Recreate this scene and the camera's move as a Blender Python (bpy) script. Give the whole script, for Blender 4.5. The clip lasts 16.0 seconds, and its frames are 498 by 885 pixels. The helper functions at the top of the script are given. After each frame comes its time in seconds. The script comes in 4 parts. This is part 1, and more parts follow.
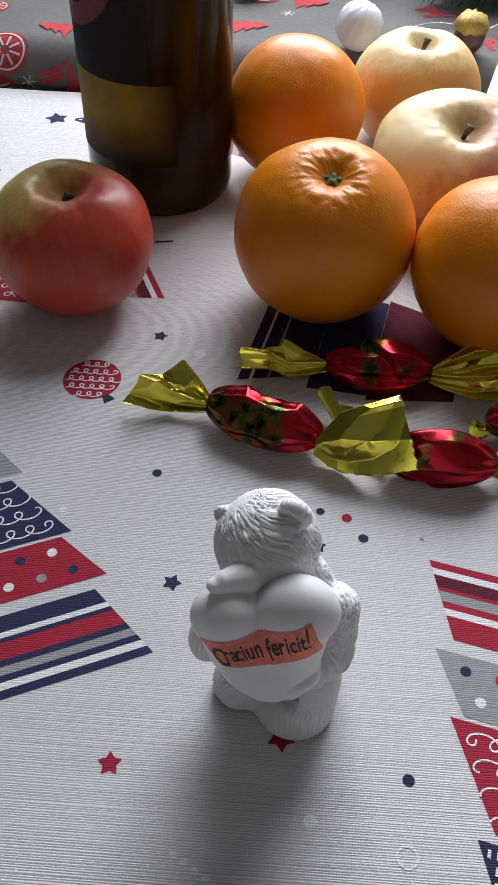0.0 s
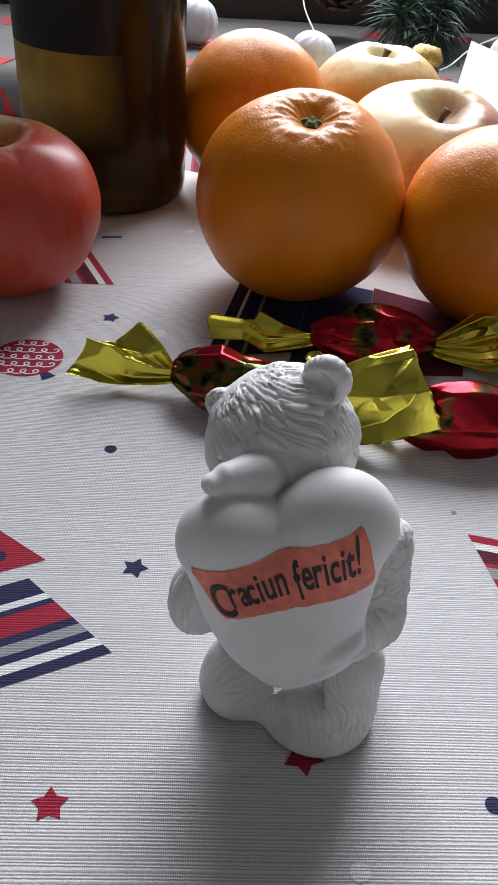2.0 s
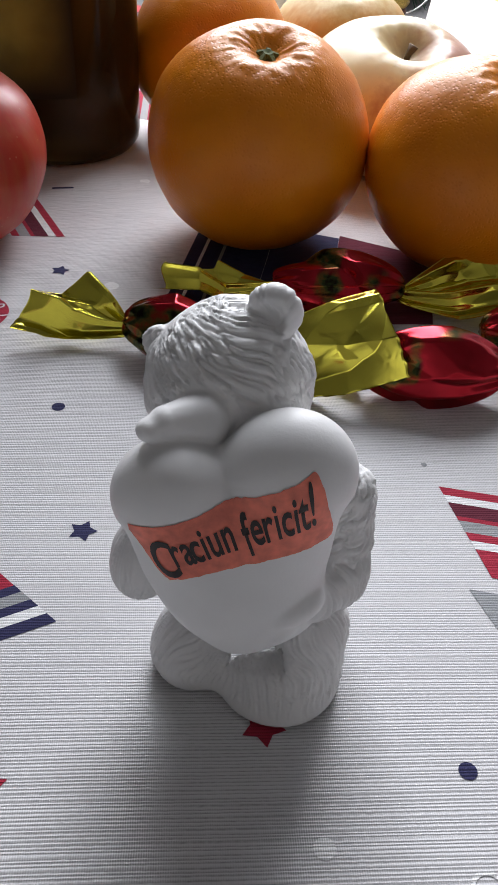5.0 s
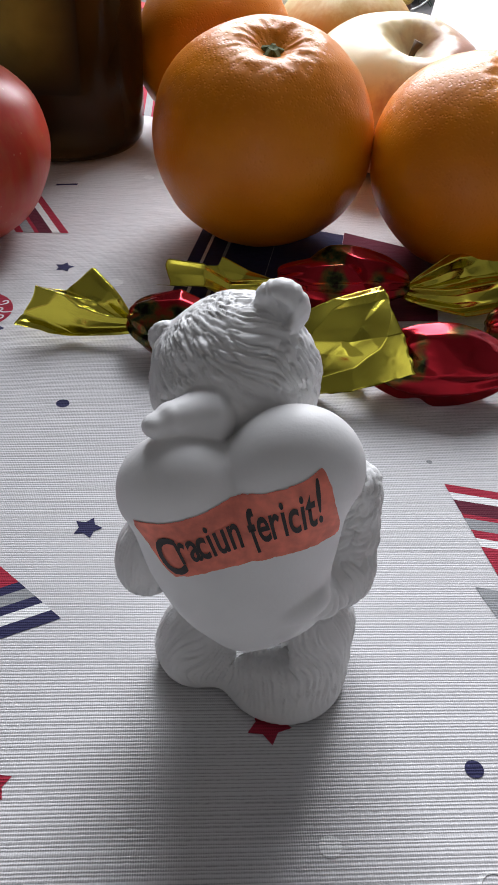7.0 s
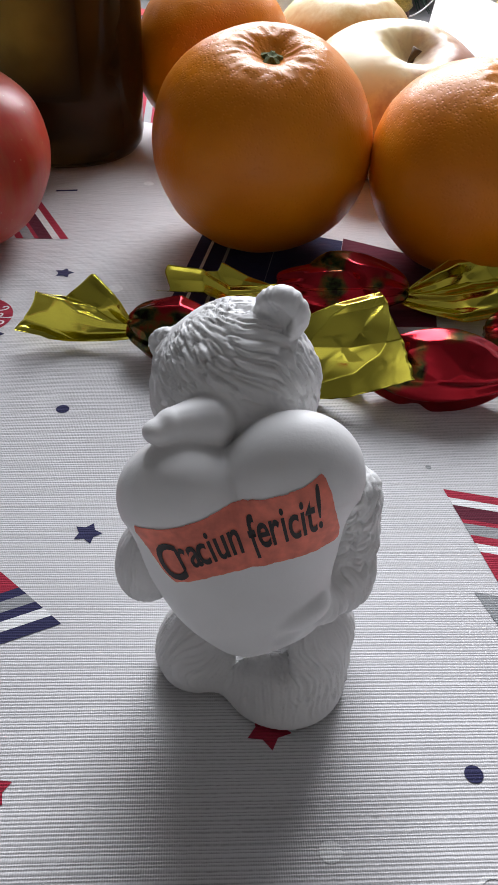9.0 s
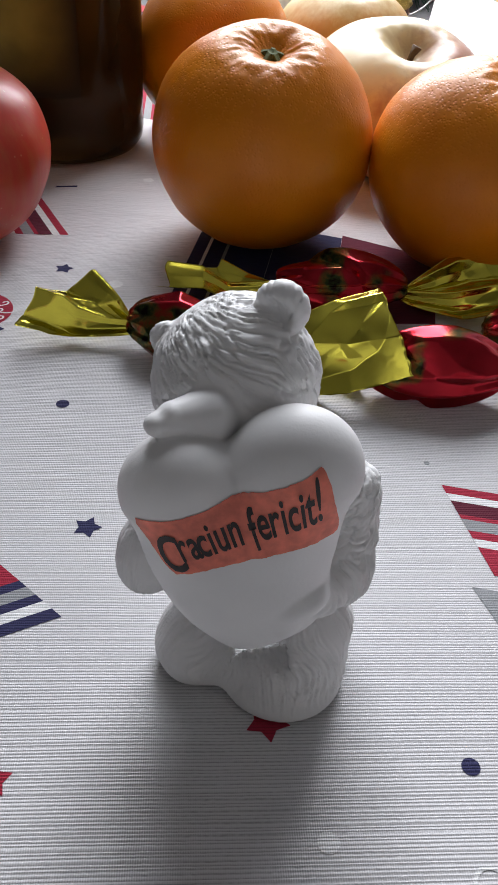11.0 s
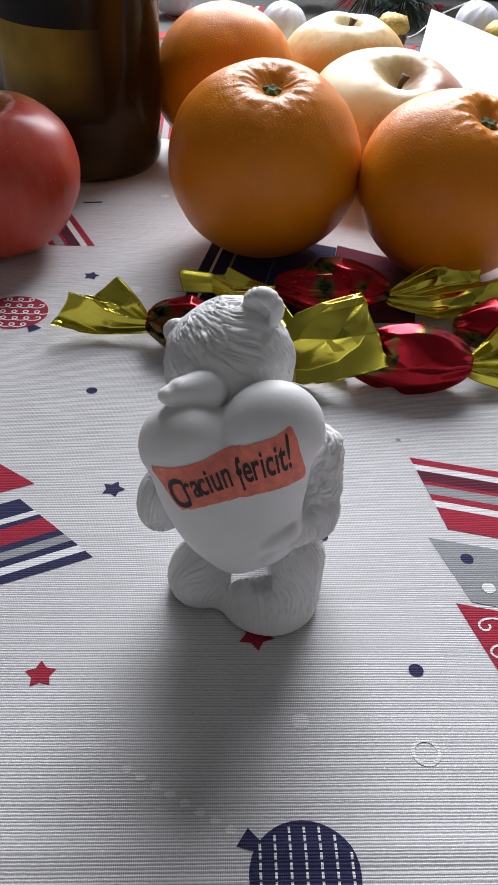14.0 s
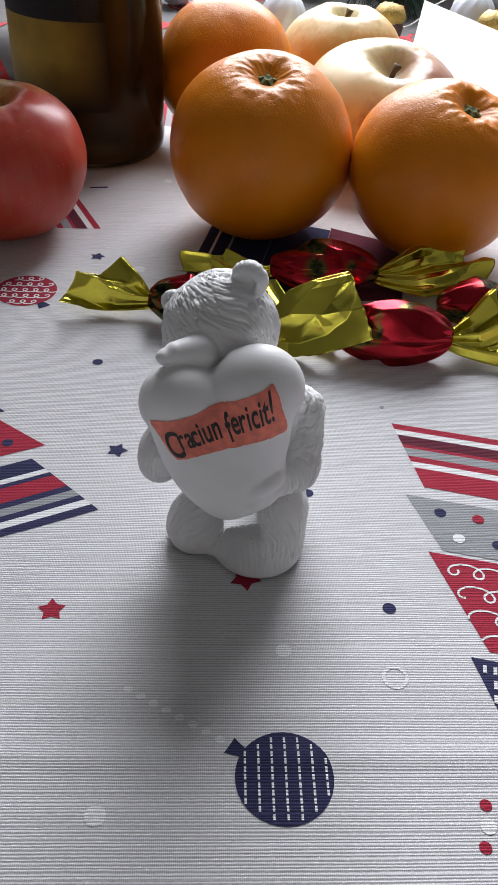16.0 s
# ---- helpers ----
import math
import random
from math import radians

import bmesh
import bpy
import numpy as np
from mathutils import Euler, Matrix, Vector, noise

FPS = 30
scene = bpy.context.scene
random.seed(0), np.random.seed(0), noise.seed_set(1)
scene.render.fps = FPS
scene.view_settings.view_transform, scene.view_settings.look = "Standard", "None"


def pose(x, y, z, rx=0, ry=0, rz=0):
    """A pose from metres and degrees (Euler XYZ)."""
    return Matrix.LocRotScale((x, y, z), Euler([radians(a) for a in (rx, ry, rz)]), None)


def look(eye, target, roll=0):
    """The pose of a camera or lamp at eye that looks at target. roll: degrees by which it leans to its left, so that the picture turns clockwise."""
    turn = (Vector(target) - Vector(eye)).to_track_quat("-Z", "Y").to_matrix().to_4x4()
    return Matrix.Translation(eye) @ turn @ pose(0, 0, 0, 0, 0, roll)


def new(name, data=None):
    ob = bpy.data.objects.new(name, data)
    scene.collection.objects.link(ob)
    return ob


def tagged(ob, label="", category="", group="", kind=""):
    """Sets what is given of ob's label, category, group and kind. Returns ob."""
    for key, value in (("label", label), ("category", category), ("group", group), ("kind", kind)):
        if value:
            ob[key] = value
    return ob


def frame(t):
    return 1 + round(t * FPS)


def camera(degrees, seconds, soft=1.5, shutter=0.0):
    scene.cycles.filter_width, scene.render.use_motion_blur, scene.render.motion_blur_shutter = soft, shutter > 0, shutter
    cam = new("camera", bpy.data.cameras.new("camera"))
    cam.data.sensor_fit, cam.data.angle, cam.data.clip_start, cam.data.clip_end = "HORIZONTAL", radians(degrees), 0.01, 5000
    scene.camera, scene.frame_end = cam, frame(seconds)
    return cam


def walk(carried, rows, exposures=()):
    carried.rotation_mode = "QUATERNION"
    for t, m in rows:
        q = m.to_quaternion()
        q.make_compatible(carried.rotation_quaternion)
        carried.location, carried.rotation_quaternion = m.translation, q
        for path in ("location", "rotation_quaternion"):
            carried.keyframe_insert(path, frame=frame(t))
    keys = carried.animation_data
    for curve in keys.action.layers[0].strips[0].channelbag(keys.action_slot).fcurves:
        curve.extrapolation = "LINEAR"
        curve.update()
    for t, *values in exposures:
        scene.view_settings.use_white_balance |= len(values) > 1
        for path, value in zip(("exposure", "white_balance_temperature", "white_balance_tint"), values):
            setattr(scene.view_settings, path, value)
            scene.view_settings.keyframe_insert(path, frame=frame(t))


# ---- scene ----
cam = camera(33.8, 16.0, 1.6)
# seconds, eye x y z, tilt from straight down, turn to the left, lean
PATH = [
    (0, 0.03300, -0.17400, 0.26700, 43.150, 1.840, 2.300),
    (0.1, 0.03340, -0.18407, 0.26438, 48.482, 1.059, 2.414),
    (0.2, 0.03846, -0.19066, 0.25384, 50.519, 1.335, 2.368),
    (0.3, 0.03486, -0.19240, 0.25131, 51.155, 1.498, 3.082),
    (0.5, 0.02863, -0.19481, 0.24016, 50.460, 2.150, 4.387),
    (0.6, 0.02796, -0.20054, 0.23546, 50.360, 2.489, 3.415),
    (0.7, 0.02936, -0.20258, 0.23064, 50.348, 2.269, 3.377),
    (1, 0.03183, -0.19126, 0.22216, 50.806, 1.182, 2.298),
    (1.2, 0.03009, -0.18608, 0.20710, 52.211, 0.934, 1.925),
    (1.5, 0.02331, -0.18108, 0.18530, 53.192, -0.956, 2.788),
    (1.8, 0.02162, -0.17033, 0.17475, 54.017, -3.426, 4.352),
    (2, 0.01968, -0.16496, 0.16963, 53.211, -3.469, 4.275),
    (2.2, 0.02232, -0.15949, 0.16275, 52.194, -5.095, 4.957),
    (2.5, 0.02613, -0.15633, 0.16423, 52.100, -5.915, 5.233),
    (2.7, 0.02562, -0.15372, 0.16082, 51.763, -5.454, 4.970),
    (3, 0.02576, -0.15416, 0.15817, 51.343, -5.595, 4.844),
    (3.5, 0.02762, -0.15333, 0.15565, 50.953, -6.106, 4.526),
    (4, 0.02732, -0.15463, 0.15660, 51.230, -5.942, 4.448),
    (6.5, 0.02685, -0.15533, 0.15512, 51.166, -5.227, 3.905),
    (7, 0.02649, -0.15479, 0.15538, 51.050, -5.345, 4.110),
    (7.5, 0.02679, -0.15466, 0.15526, 51.087, -5.090, 3.907),
    (8, 0.02608, -0.15510, 0.15603, 51.349, -5.546, 4.411),
    (8.5, 0.02638, -0.15485, 0.15557, 51.371, -5.557, 4.288),
    (9, 0.02625, -0.15513, 0.15592, 51.385, -5.407, 4.129),
    (11.3, 0.02539, -0.15647, 0.15585, 51.208, -5.760, 4.690),
    (11.5, 0.02198, -0.15810, 0.15450, 50.424, -6.773, 6.382),
    (11.7, 0.02108, -0.16703, 0.16288, 49.733, -5.201, 5.784),
    (12, 0.02022, -0.18115, 0.17502, 49.894, -4.371, 5.377),
    (12.2, 0.01791, -0.18779, 0.17139, 49.638, -4.352, 6.011),
    (12.5, 0.02260, -0.19299, 0.17125, 49.656, -4.816, 5.098),
    (13, 0.02566, -0.19762, 0.17548, 50.098, -5.008, 4.945),
    (13.5, 0.02489, -0.19842, 0.17274, 50.475, -3.564, 3.563),
    (14, 0.02932, -0.19802, 0.17877, 51.408, -3.927, 3.495),
    (14.5, 0.02636, -0.20222, 0.17152, 50.694, -4.311, 4.619),
    (15, 0.03062, -0.20554, 0.17511, 50.738, -4.268, 3.989),
    (15.5, 0.03171, -0.20974, 0.18253, 51.323, -3.720, 3.386),
    (16, 0.03322, -0.22132, 0.18720, 50.553, -3.348, 3.220),

]
walk(cam, [(t, pose(x, y, z, 0, 0, turn) @ pose(0, 0, 0, tilt) @ pose(0, 0, 0, 0, 0, lean)) for t, x, y, z, tilt, turn, lean in PATH], [(0, -0.18), (0.3, -0.08), (1.0, -0.05), (3.0, 0.0), (16.0, 0.0)])

# ---- light ----
world = bpy.data.worlds.new("world")
scene.world = world
world.use_nodes = True
sky = world.node_tree.nodes.new("ShaderNodeTexSky")
sky.sky_type, sky.sun_disc = "NISHITA", False
sky.sun_elevation, sky.sun_rotation = radians(28), radians(12)
world.node_tree.links.new(sky.outputs[0], world.node_tree.nodes["Background"].inputs[0])
world.node_tree.nodes["Background"].inputs[1].default_value = 0.08

sky_lamp = bpy.data.lights.new("window_daylight", "AREA")
sky_lamp.shape, sky_lamp.size, sky_lamp.size_y = "RECTANGLE", 0.68, 0.80
sky_lamp.energy, sky_lamp.color = 25.0, (0.89, 0.915, 0.985)
new("window_daylight", sky_lamp).matrix_world = look((0.12, 0.90, 0.64), (0.05, 0.0, 0.05))


# ---- materials ----
class Nodes:
    """A small builder of node materials."""

    def __init__(self, name):
        self.mat = bpy.data.materials.new(name)
        self.mat.use_nodes = True
        self.tree = self.mat.node_tree
        self.shader = self.tree.nodes["Principled BSDF"]
        self.coord = self.add("ShaderNodeTexCoord").outputs["Object"]

    def add(self, kind, **values):
        node = self.tree.nodes.new(kind)
        for key, value in values.items():
            node.inputs[key.replace("_", " ")].default_value = value
        return node

    def link(self, a, b):
        self.tree.links.new(a, b)

    def put(self, **values):
        for key, value in values.items():
            socket = self.shader.inputs[key.replace("_", " ")]
            if isinstance(value, bpy.types.NodeSocket):
                self.link(value, socket)
            else:
                socket.default_value = value
        return self

    def noise(self, scale, detail=3.0, rough=0.5, vector=None):
        node = self.add("ShaderNodeTexNoise", Scale=scale, Detail=detail, Roughness=rough)
        self.link(vector or self.coord, node.inputs["Vector"])
        return node.outputs["Fac"]

    def cells(self, scale, feature="F1"):
        node = self.add("ShaderNodeTexVoronoi", Scale=scale)
        node.feature = feature
        self.link(self.coord, node.inputs["Vector"])
        return node.outputs["Distance"]

    def bands(self, scale, axis, distortion=0.0, detail_scale=1.0, vector=None):
        node = self.add("ShaderNodeTexWave", Scale=scale, Distortion=distortion, Detail_Scale=detail_scale, Detail=1.0)
        node.wave_type, node.bands_direction = "BANDS", axis
        self.link(vector or self.coord, node.inputs["Vector"])
        return node.outputs["Fac"]

    def ramp(self, fac, *stops):
        node = self.add("ShaderNodeValToRGB")
        while len(node.color_ramp.elements) < len(stops):
            node.color_ramp.elements.new(1.0)
        for element, (at, colour) in zip(node.color_ramp.elements, stops):
            element.position = at
            element.color = (*colour, 1.0) if len(colour) == 3 else (colour[0], colour[0], colour[0], 1.0)
        self.link(fac, node.inputs[0])
        return node.outputs["Color"]

    def mix(self, fac, a, b, blend="MIX"):
        node = self.tree.nodes.new("ShaderNodeMix")
        node.data_type, node.blend_type = "RGBA", blend
        for socket, value in ((node.inputs[0], fac), (node.inputs[6], a), (node.inputs[7], b)):
            if isinstance(value, bpy.types.NodeSocket):
                self.link(value, socket)
            elif isinstance(value, tuple):
                socket.default_value = (*value, 1.0)
            else:
                socket.default_value = value
        return node.outputs[2]

    def maths(self, operation, a, b=0.0):
        node = self.tree.nodes.new("ShaderNodeMath")
        node.operation = operation
        for socket, value in zip(node.inputs, (a, b)):
            if isinstance(value, bpy.types.NodeSocket):
                self.link(value, socket)
            else:
                socket.default_value = value
        return node.outputs[0]

    def axis(self, name):
        node = self.tree.nodes.new("ShaderNodeSeparateXYZ")
        self.link(self.coord, node.inputs[0])
        return node.outputs[name]

    def bump(self, height, strength, distance, below=None):
        node = self.add("ShaderNodeBump", Strength=strength, Distance=distance)
        self.link(height, node.inputs["Height"])
        if below:
            self.link(below, node.inputs["Normal"])
        self.link(node.outputs[0], self.shader.inputs["Normal"])
        return node.outputs[0]


def plain(name, colour, rough=0.6, metal=0.0, grain=80.0, spread=0.12, relief=0.0):
    """A surface with a fine grain and broad uneven tone."""
    n = Nodes(name)
    fine, broad = n.noise(grain, 4.0), n.noise(grain / 9, 2.0)
    dark = tuple(c * (1 - spread) for c in colour)
    light = tuple(min(1.0, c * (1 + spread)) for c in colour)
    n.put(Base_Color=n.mix(0.4, n.ramp(fine, (0.3, dark), (0.7, light)), n.ramp(broad, (0.3, dark), (0.7, light))), Roughness=rough, Metallic=metal)
    if relief:
        n.bump(fine, 0.6, relief)
    return n.mat


def woven(name, colour, shade=0.9, rough=0.85):
    """Ribbed table linen: ribs across, finer threads along, a broad uneven tone."""
    n = Nodes(name)
    stretch = n.add("ShaderNodeMapping")
    n.link(n.coord, stretch.inputs["Vector"])
    stretch.inputs["Scale"].default_value = (8.0, 820.0, 1.0)
    spacing = n.noise(1.0, 1.0, 0.5, stretch.outputs[0])
    uneven = n.add("ShaderNodeCombineXYZ")
    n.link(n.axis("X"), uneven.inputs[0])
    n.link(n.maths("ADD", n.axis("Y"), n.maths("MULTIPLY", spacing, 0.00095)), uneven.inputs[1])
    ribs = n.bands(RIB, "Y", 0.5, 1.2, uneven.outputs[0])
    threads = n.bands(RIB * 1.7, "X", 2.4, 0.35)
    tone = n.noise(14.0, 3.0)
    dark = tuple(c * shade for c in colour)
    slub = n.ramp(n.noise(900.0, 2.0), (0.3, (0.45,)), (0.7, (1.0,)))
    # Shade in the low lines between ribs is put into the colour too.
    rib_shade = n.mix(1.0, n.ramp(ribs, (0.0, (1.0,)), (0.46, (0.0,))), slub, "MULTIPLY")
    base = n.mix(rib_shade, colour, tuple(c * 0.44 for c in colour))
    base = n.mix(n.ramp(tone, (0.35, (0.0,)), (0.75, (0.6,))), base, dark)
    n.put(Base_Color=base, Roughness=rough, Specular_IOR_Level=0.25)
    first = n.bump(ribs, 0.42, 0.00030)
    n.bump(threads, 0.3, 0.00012, first)
    return n.mat


RIB = 400.0
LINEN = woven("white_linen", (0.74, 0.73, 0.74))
NAVY = woven("navy_print_and_shade", (0.035, 0.035, 0.10))
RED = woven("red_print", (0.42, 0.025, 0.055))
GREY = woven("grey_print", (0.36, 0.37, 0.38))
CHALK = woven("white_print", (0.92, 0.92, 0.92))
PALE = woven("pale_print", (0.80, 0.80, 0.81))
MAROON = woven("maroon_print_and_shade", (0.13, 0.015, 0.035))
PRINTS = {"n": NAVY, "r": RED, "g": GREY, "w": CHALK, "m": MAROON}


def orange_peel():
    n = Nodes("orange_peel")
    tone = n.noise(22.0, 3.0)
    base = n.ramp(tone, (0.25, (0.60, 0.168, 0.002)), (0.55, (0.72, 0.225, 0.003)), (0.8, (0.78, 0.29, 0.006)))
    pores = n.cells(760.0)
    base = n.mix(n.ramp(pores, (0.0, (0.14,)), (0.35, (0.0,))), base, (0.50, 0.12, 0.003))
    n.put(Base_Color=base, Roughness=n.ramp(n.noise(160.0), (0.3, (0.30,)), (0.7, (0.44,))), Specular_IOR_Level=0.36, Subsurface_Weight=0.05, Subsurface_Radius=(0.004, 0.0015, 0.0005), Subsurface_Scale=1.0)
    below = n.bump(n.noise(55.0, 2.0), 0.25, 0.002)
    n.bump(n.ramp(pores, (0.0, (0.0,)), (0.45, (1.0,))), 0.28, 0.0004, below)
    return n.mat


def apple_skin(name, ground, blush, cover, side):
    """Apple skin: a ground colour under a streaked blush that covers part of it, dense on one side."""
    n = Nodes(name)
    patch = n.noise(16.0, 4.0, 0.6)
    streak_node = n.add("ShaderNodeMapping")
    n.link(n.coord, streak_node.inputs["Vector"])
    streak_node.inputs["Scale"].default_value = (1.0, 1.0, 0.12)
    streaks = n.noise(260.0, 3.0, 0.6, streak_node.outputs[0])
    lean = n.maths("ADD", n.maths("MULTIPLY", n.axis("X"), side[0]), n.maths("ADD", n.maths("MULTIPLY", n.axis("Y"), side[1]), n.maths("MULTIPLY", n.axis("Z"), side[2])))
    amount = n.maths("ADD", n.maths("ADD", n.maths("MULTIPLY", patch, 0.9), lean), n.maths("MULTIPLY", streaks, 0.35))
    cover_fac = n.ramp(amount, (cover, (0.0,)), (min(1.0, cover + 0.28), (1.0,)))
    dots = n.ramp(n.cells(240.0), (0.0, (0.35,)), (0.12, (0.0,)))
    base = n.mix(cover_fac, ground, blush)
    base = n.mix(n.maths("MULTIPLY", n.ramp(streaks, (0.4, (0.0,)), (0.7, (1.0,))), 0.14), base, tuple(c * 0.7 for c in ground))
    base = n.mix(dots, base, (0.75, 0.6, 0.35))
    n.put(Base_Color=base, Roughness=0.36, Specular_IOR_Level=0.45, Subsurface_Weight=0.08, Subsurface_Radius=(0.004, 0.002, 0.001), Subsurface_Scale=1.0)
    n.bump(n.noise(70.0, 3.0), 0.15, 0.0012)
    return n.mat


def foil(name, colour, rough=0.17):
    n = Nodes(name)
    wrinkle = n.noise(150.0, 2.0, 0.5)
    n.put(Base_Color=n.mix(n.noise(60.0), tuple(c * 0.8 for c in colour), colour), Metallic=1.0, Roughness=n.ramp(wrinkle, (0.3, (rough,)), (0.75, (rough + 0.12,))))
    n.bump(wrinkle, 0.10, 0.0010)
    return n.mat


def printed_foil(name, least):
    """Red foil with smudged fruit and leaf pictures in gold, green and dark brown where a broad pattern passes least."""
    n = Nodes(name)
    shift = n.add("ShaderNodeVectorMath")
    n.link(n.coord, shift.inputs[0])
    n.link(n.add("ShaderNodeObjectInfo").outputs["Random"], shift.inputs[1])
    patch = n.noise(46.0, 2.0, 0.5, shift.outputs[0])
    fine = n.noise(210.0, 3.0, 0.6, shift.outputs[0])
    picture = n.ramp(fine, (0.36, (0.018, 0.008, 0.006)), (0.46, (0.05, 0.07, 0.02)), (0.55, (0.17, 0.095, 0.02)), (0.66, (0.32, 0.04, 0.015)))
    base = n.mix(n.ramp(patch, (least, (0.0,)), (least + 0.05, (1.0,))), (0.40, 0.012, 0.022), picture)
    n.put(Base_Color=base, Metallic=0.85, Roughness=n.ramp(fine, (0.3, (0.13,)), (0.7, (0.24,))))
    n.bump(n.noise(120.0, 2.0, 0.5), 0.10, 0.0010)
    return n.mat


def plaster():
    n = Nodes("white_plaster")
    broad, fine = n.noise(60.0, 3.0), n.noise(900.0, 3.0)
    n.put(Base_Color=n.ramp(broad, (0.3, (0.76, 0.755, 0.75)), (0.7, (0.83, 0.825, 0.82))), Roughness=0.5, Specular_IOR_Level=0.4)
    n.bump(fine, 0.18, 0.0003)
    return n.mat


def thin_paper():
    """White paper that lets half of the light through."""
    n = Nodes("white_card_paper")
    tone = n.ramp(n.noise(300.0), (0.3, (0.86, 0.86, 0.86)), (0.7, (0.90, 0.90, 0.90)))
    n.put(Base_Color=tone, Roughness=0.7)
    glow, both = n.add("ShaderNodeBsdfTranslucent"), n.add("ShaderNodeMixShader", Fac=0.7)
    n.link(tone, glow.inputs["Color"])
    n.link(n.shader.outputs[0], both.inputs[1])
    n.link(glow.outputs[0], both.inputs[2])
    n.link(both.outputs[0], n.tree.nodes["Material Output"].inputs["Surface"])
    return n.mat


def glass_dark():
    """Deep olive-brown bottle glass, nearly opaque with wine in it."""
    n = Nodes("olive_brown_glass")
    n.put(Base_Color=n.ramp(n.noise(30.0), (0.3, (0.026, 0.013, 0.004)), (0.7, (0.040, 0.020, 0.006))), Roughness=0.13, IOR=1.30, Transmission_Weight=0.22, Specular_IOR_Level=0.15)
    return n.mat




def glow_band():
    """Painted olive gold glow of light through the bottle, fading to the brown of the glass at its side and foot."""
    n = Nodes("painted_gold_glow")
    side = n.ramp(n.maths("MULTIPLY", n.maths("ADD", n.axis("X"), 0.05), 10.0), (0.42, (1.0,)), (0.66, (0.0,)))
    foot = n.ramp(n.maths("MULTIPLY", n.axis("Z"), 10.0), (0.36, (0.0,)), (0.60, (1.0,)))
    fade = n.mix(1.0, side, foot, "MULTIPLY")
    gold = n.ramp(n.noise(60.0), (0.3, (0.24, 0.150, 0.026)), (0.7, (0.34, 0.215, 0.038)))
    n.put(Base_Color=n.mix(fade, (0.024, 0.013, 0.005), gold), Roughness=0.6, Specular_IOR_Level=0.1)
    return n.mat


PEEL = orange_peel()
RED_SKIN = apple_skin("red_apple_skin", (0.60, 0.44, 0.12), (0.50, 0.042, 0.024), 0.26, (8.0, -5.0, -7.0))
# Low blush on the pale skins: part own colour, part painted bounce from oranges.
PALE_SKIN = apple_skin("pale_apple_skin", (0.74, 0.61, 0.32), (0.62, 0.30, 0.08), 0.30, (0.0, -6.0, -10.0))
PINK_SKIN = apple_skin("blushed_apple_skin", (0.72, 0.58, 0.31), (0.44, 0.20, 0.13), 0.30, (9.0, -6.0, -9.0))
GOLD = foil("gold_foil", (0.76, 0.67, 0.085), 0.11)
RED_FOIL, PLAIN_FOIL = printed_foil("red_printed_foil", 0.47), printed_foil("plain_red_foil", 0.60)
PLASTER = plaster()
GLASS = glass_dark()
LABEL_BLACK = plain("black_label_paper", (0.010, 0.008, 0.010), 0.9, 0.0, 300.0, 0.3)
LABEL_RED = plain("crimson_label_ink", (0.16, 0.012, 0.03), 0.5, 0.0, 300.0, 0.2)
GLASS_GLOW = glow_band()
LABEL_YELLOW = plain("yellow_label_ink", (0.62, 0.55, 0.03), 0.5, 0.0, 300.0, 0.15)
LABEL_GREY = plain("grey_label_ink", (0.22, 0.21, 0.22), 0.5, 0.0, 300.0, 0.1)
STICKER = plain("coral_ink", (0.80, 0.20, 0.135), 0.6, 0.0, 420.0, 0.34)
INK = plain("black_ink", (0.025, 0.02, 0.02), 0.6, 0.0, 400.0, 0.2)
STALK = plain("brown_stalk", (0.10, 0.06, 0.03), 0.8, 0.0, 300.0, 0.4, 0.0004)
CALYX = plain("green_calyx", (0.12, 0.15, 0.05), 0.8, 0.0, 500.0, 0.4, 0.0004)
PAPER = thin_paper()
SILL_CLOTH = plain("grey_sill_cloth", (0.125, 0.12, 0.118), 0.9, 0.0, 240.0, 0.15, 0.0003)
SILL_RED = plain("scarlet_sill_print", (0.42, 0.03, 0.035), 0.9, 0.0, 240.0, 0.2)
SILL_WHITE = plain("white_sill_print", (0.6, 0.58, 0.57), 0.9, 0.0, 240.0, 0.1)
FRAME = plain("white_window_paint", (0.72, 0.72, 0.71), 0.45, 0.0, 60.0, 0.05)
DARK_WOOD = plain("dark_brown_wood", (0.045, 0.035, 0.032), 0.6, 0.0, 90.0, 0.35, 0.0006)
WALL = plain("pale_wall_paint", (0.45, 0.44, 0.43), 0.85, 0.0, 40.0, 0.06, 0.0006)
FLOOR = plain("brown_floor_boards", (0.22, 0.14, 0.08), 0.5, 0.0, 30.0, 0.25)
TABLE_WOOD = plain("brown_table_wood", (0.20, 0.12, 0.07), 0.5, 0.0, 30.0, 0.25)
NEEDLE = plain("dark_green_needles", (0.02, 0.06, 0.035), 0.55, 0.0, 300.0, 0.35)
BARK = plain("brown_twig_bark", (0.09, 0.055, 0.035), 0.9, 0.0, 200.0, 0.4, 0.0006)
CONE = plain("brown_cone_scale", (0.11, 0.06, 0.038), 0.75, 0.0, 200.0, 0.4, 0.0004)
FROST = plain("frosted_cone_tip", (0.75, 0.73, 0.72), 0.7, 0.0, 300.0, 0.2)
OCHRE = plain("ochre_glitter", (0.42, 0.28, 0.06), 0.5, 0.3, 700.0, 0.6, 0.0008)
CHESTNUT = plain("chestnut_brown_shell", (0.10, 0.035, 0.025), 0.4, 0.0, 120.0, 0.3)
BALL = Nodes("frosted_white_plastic").put(Base_Color=(0.62, 0.64, 0.69, 1), Roughness=0.45, Subsurface_Weight=0.6, Subsurface_Radius=(0.02, 0.02, 0.02), Subsurface_Scale=0.5).mat
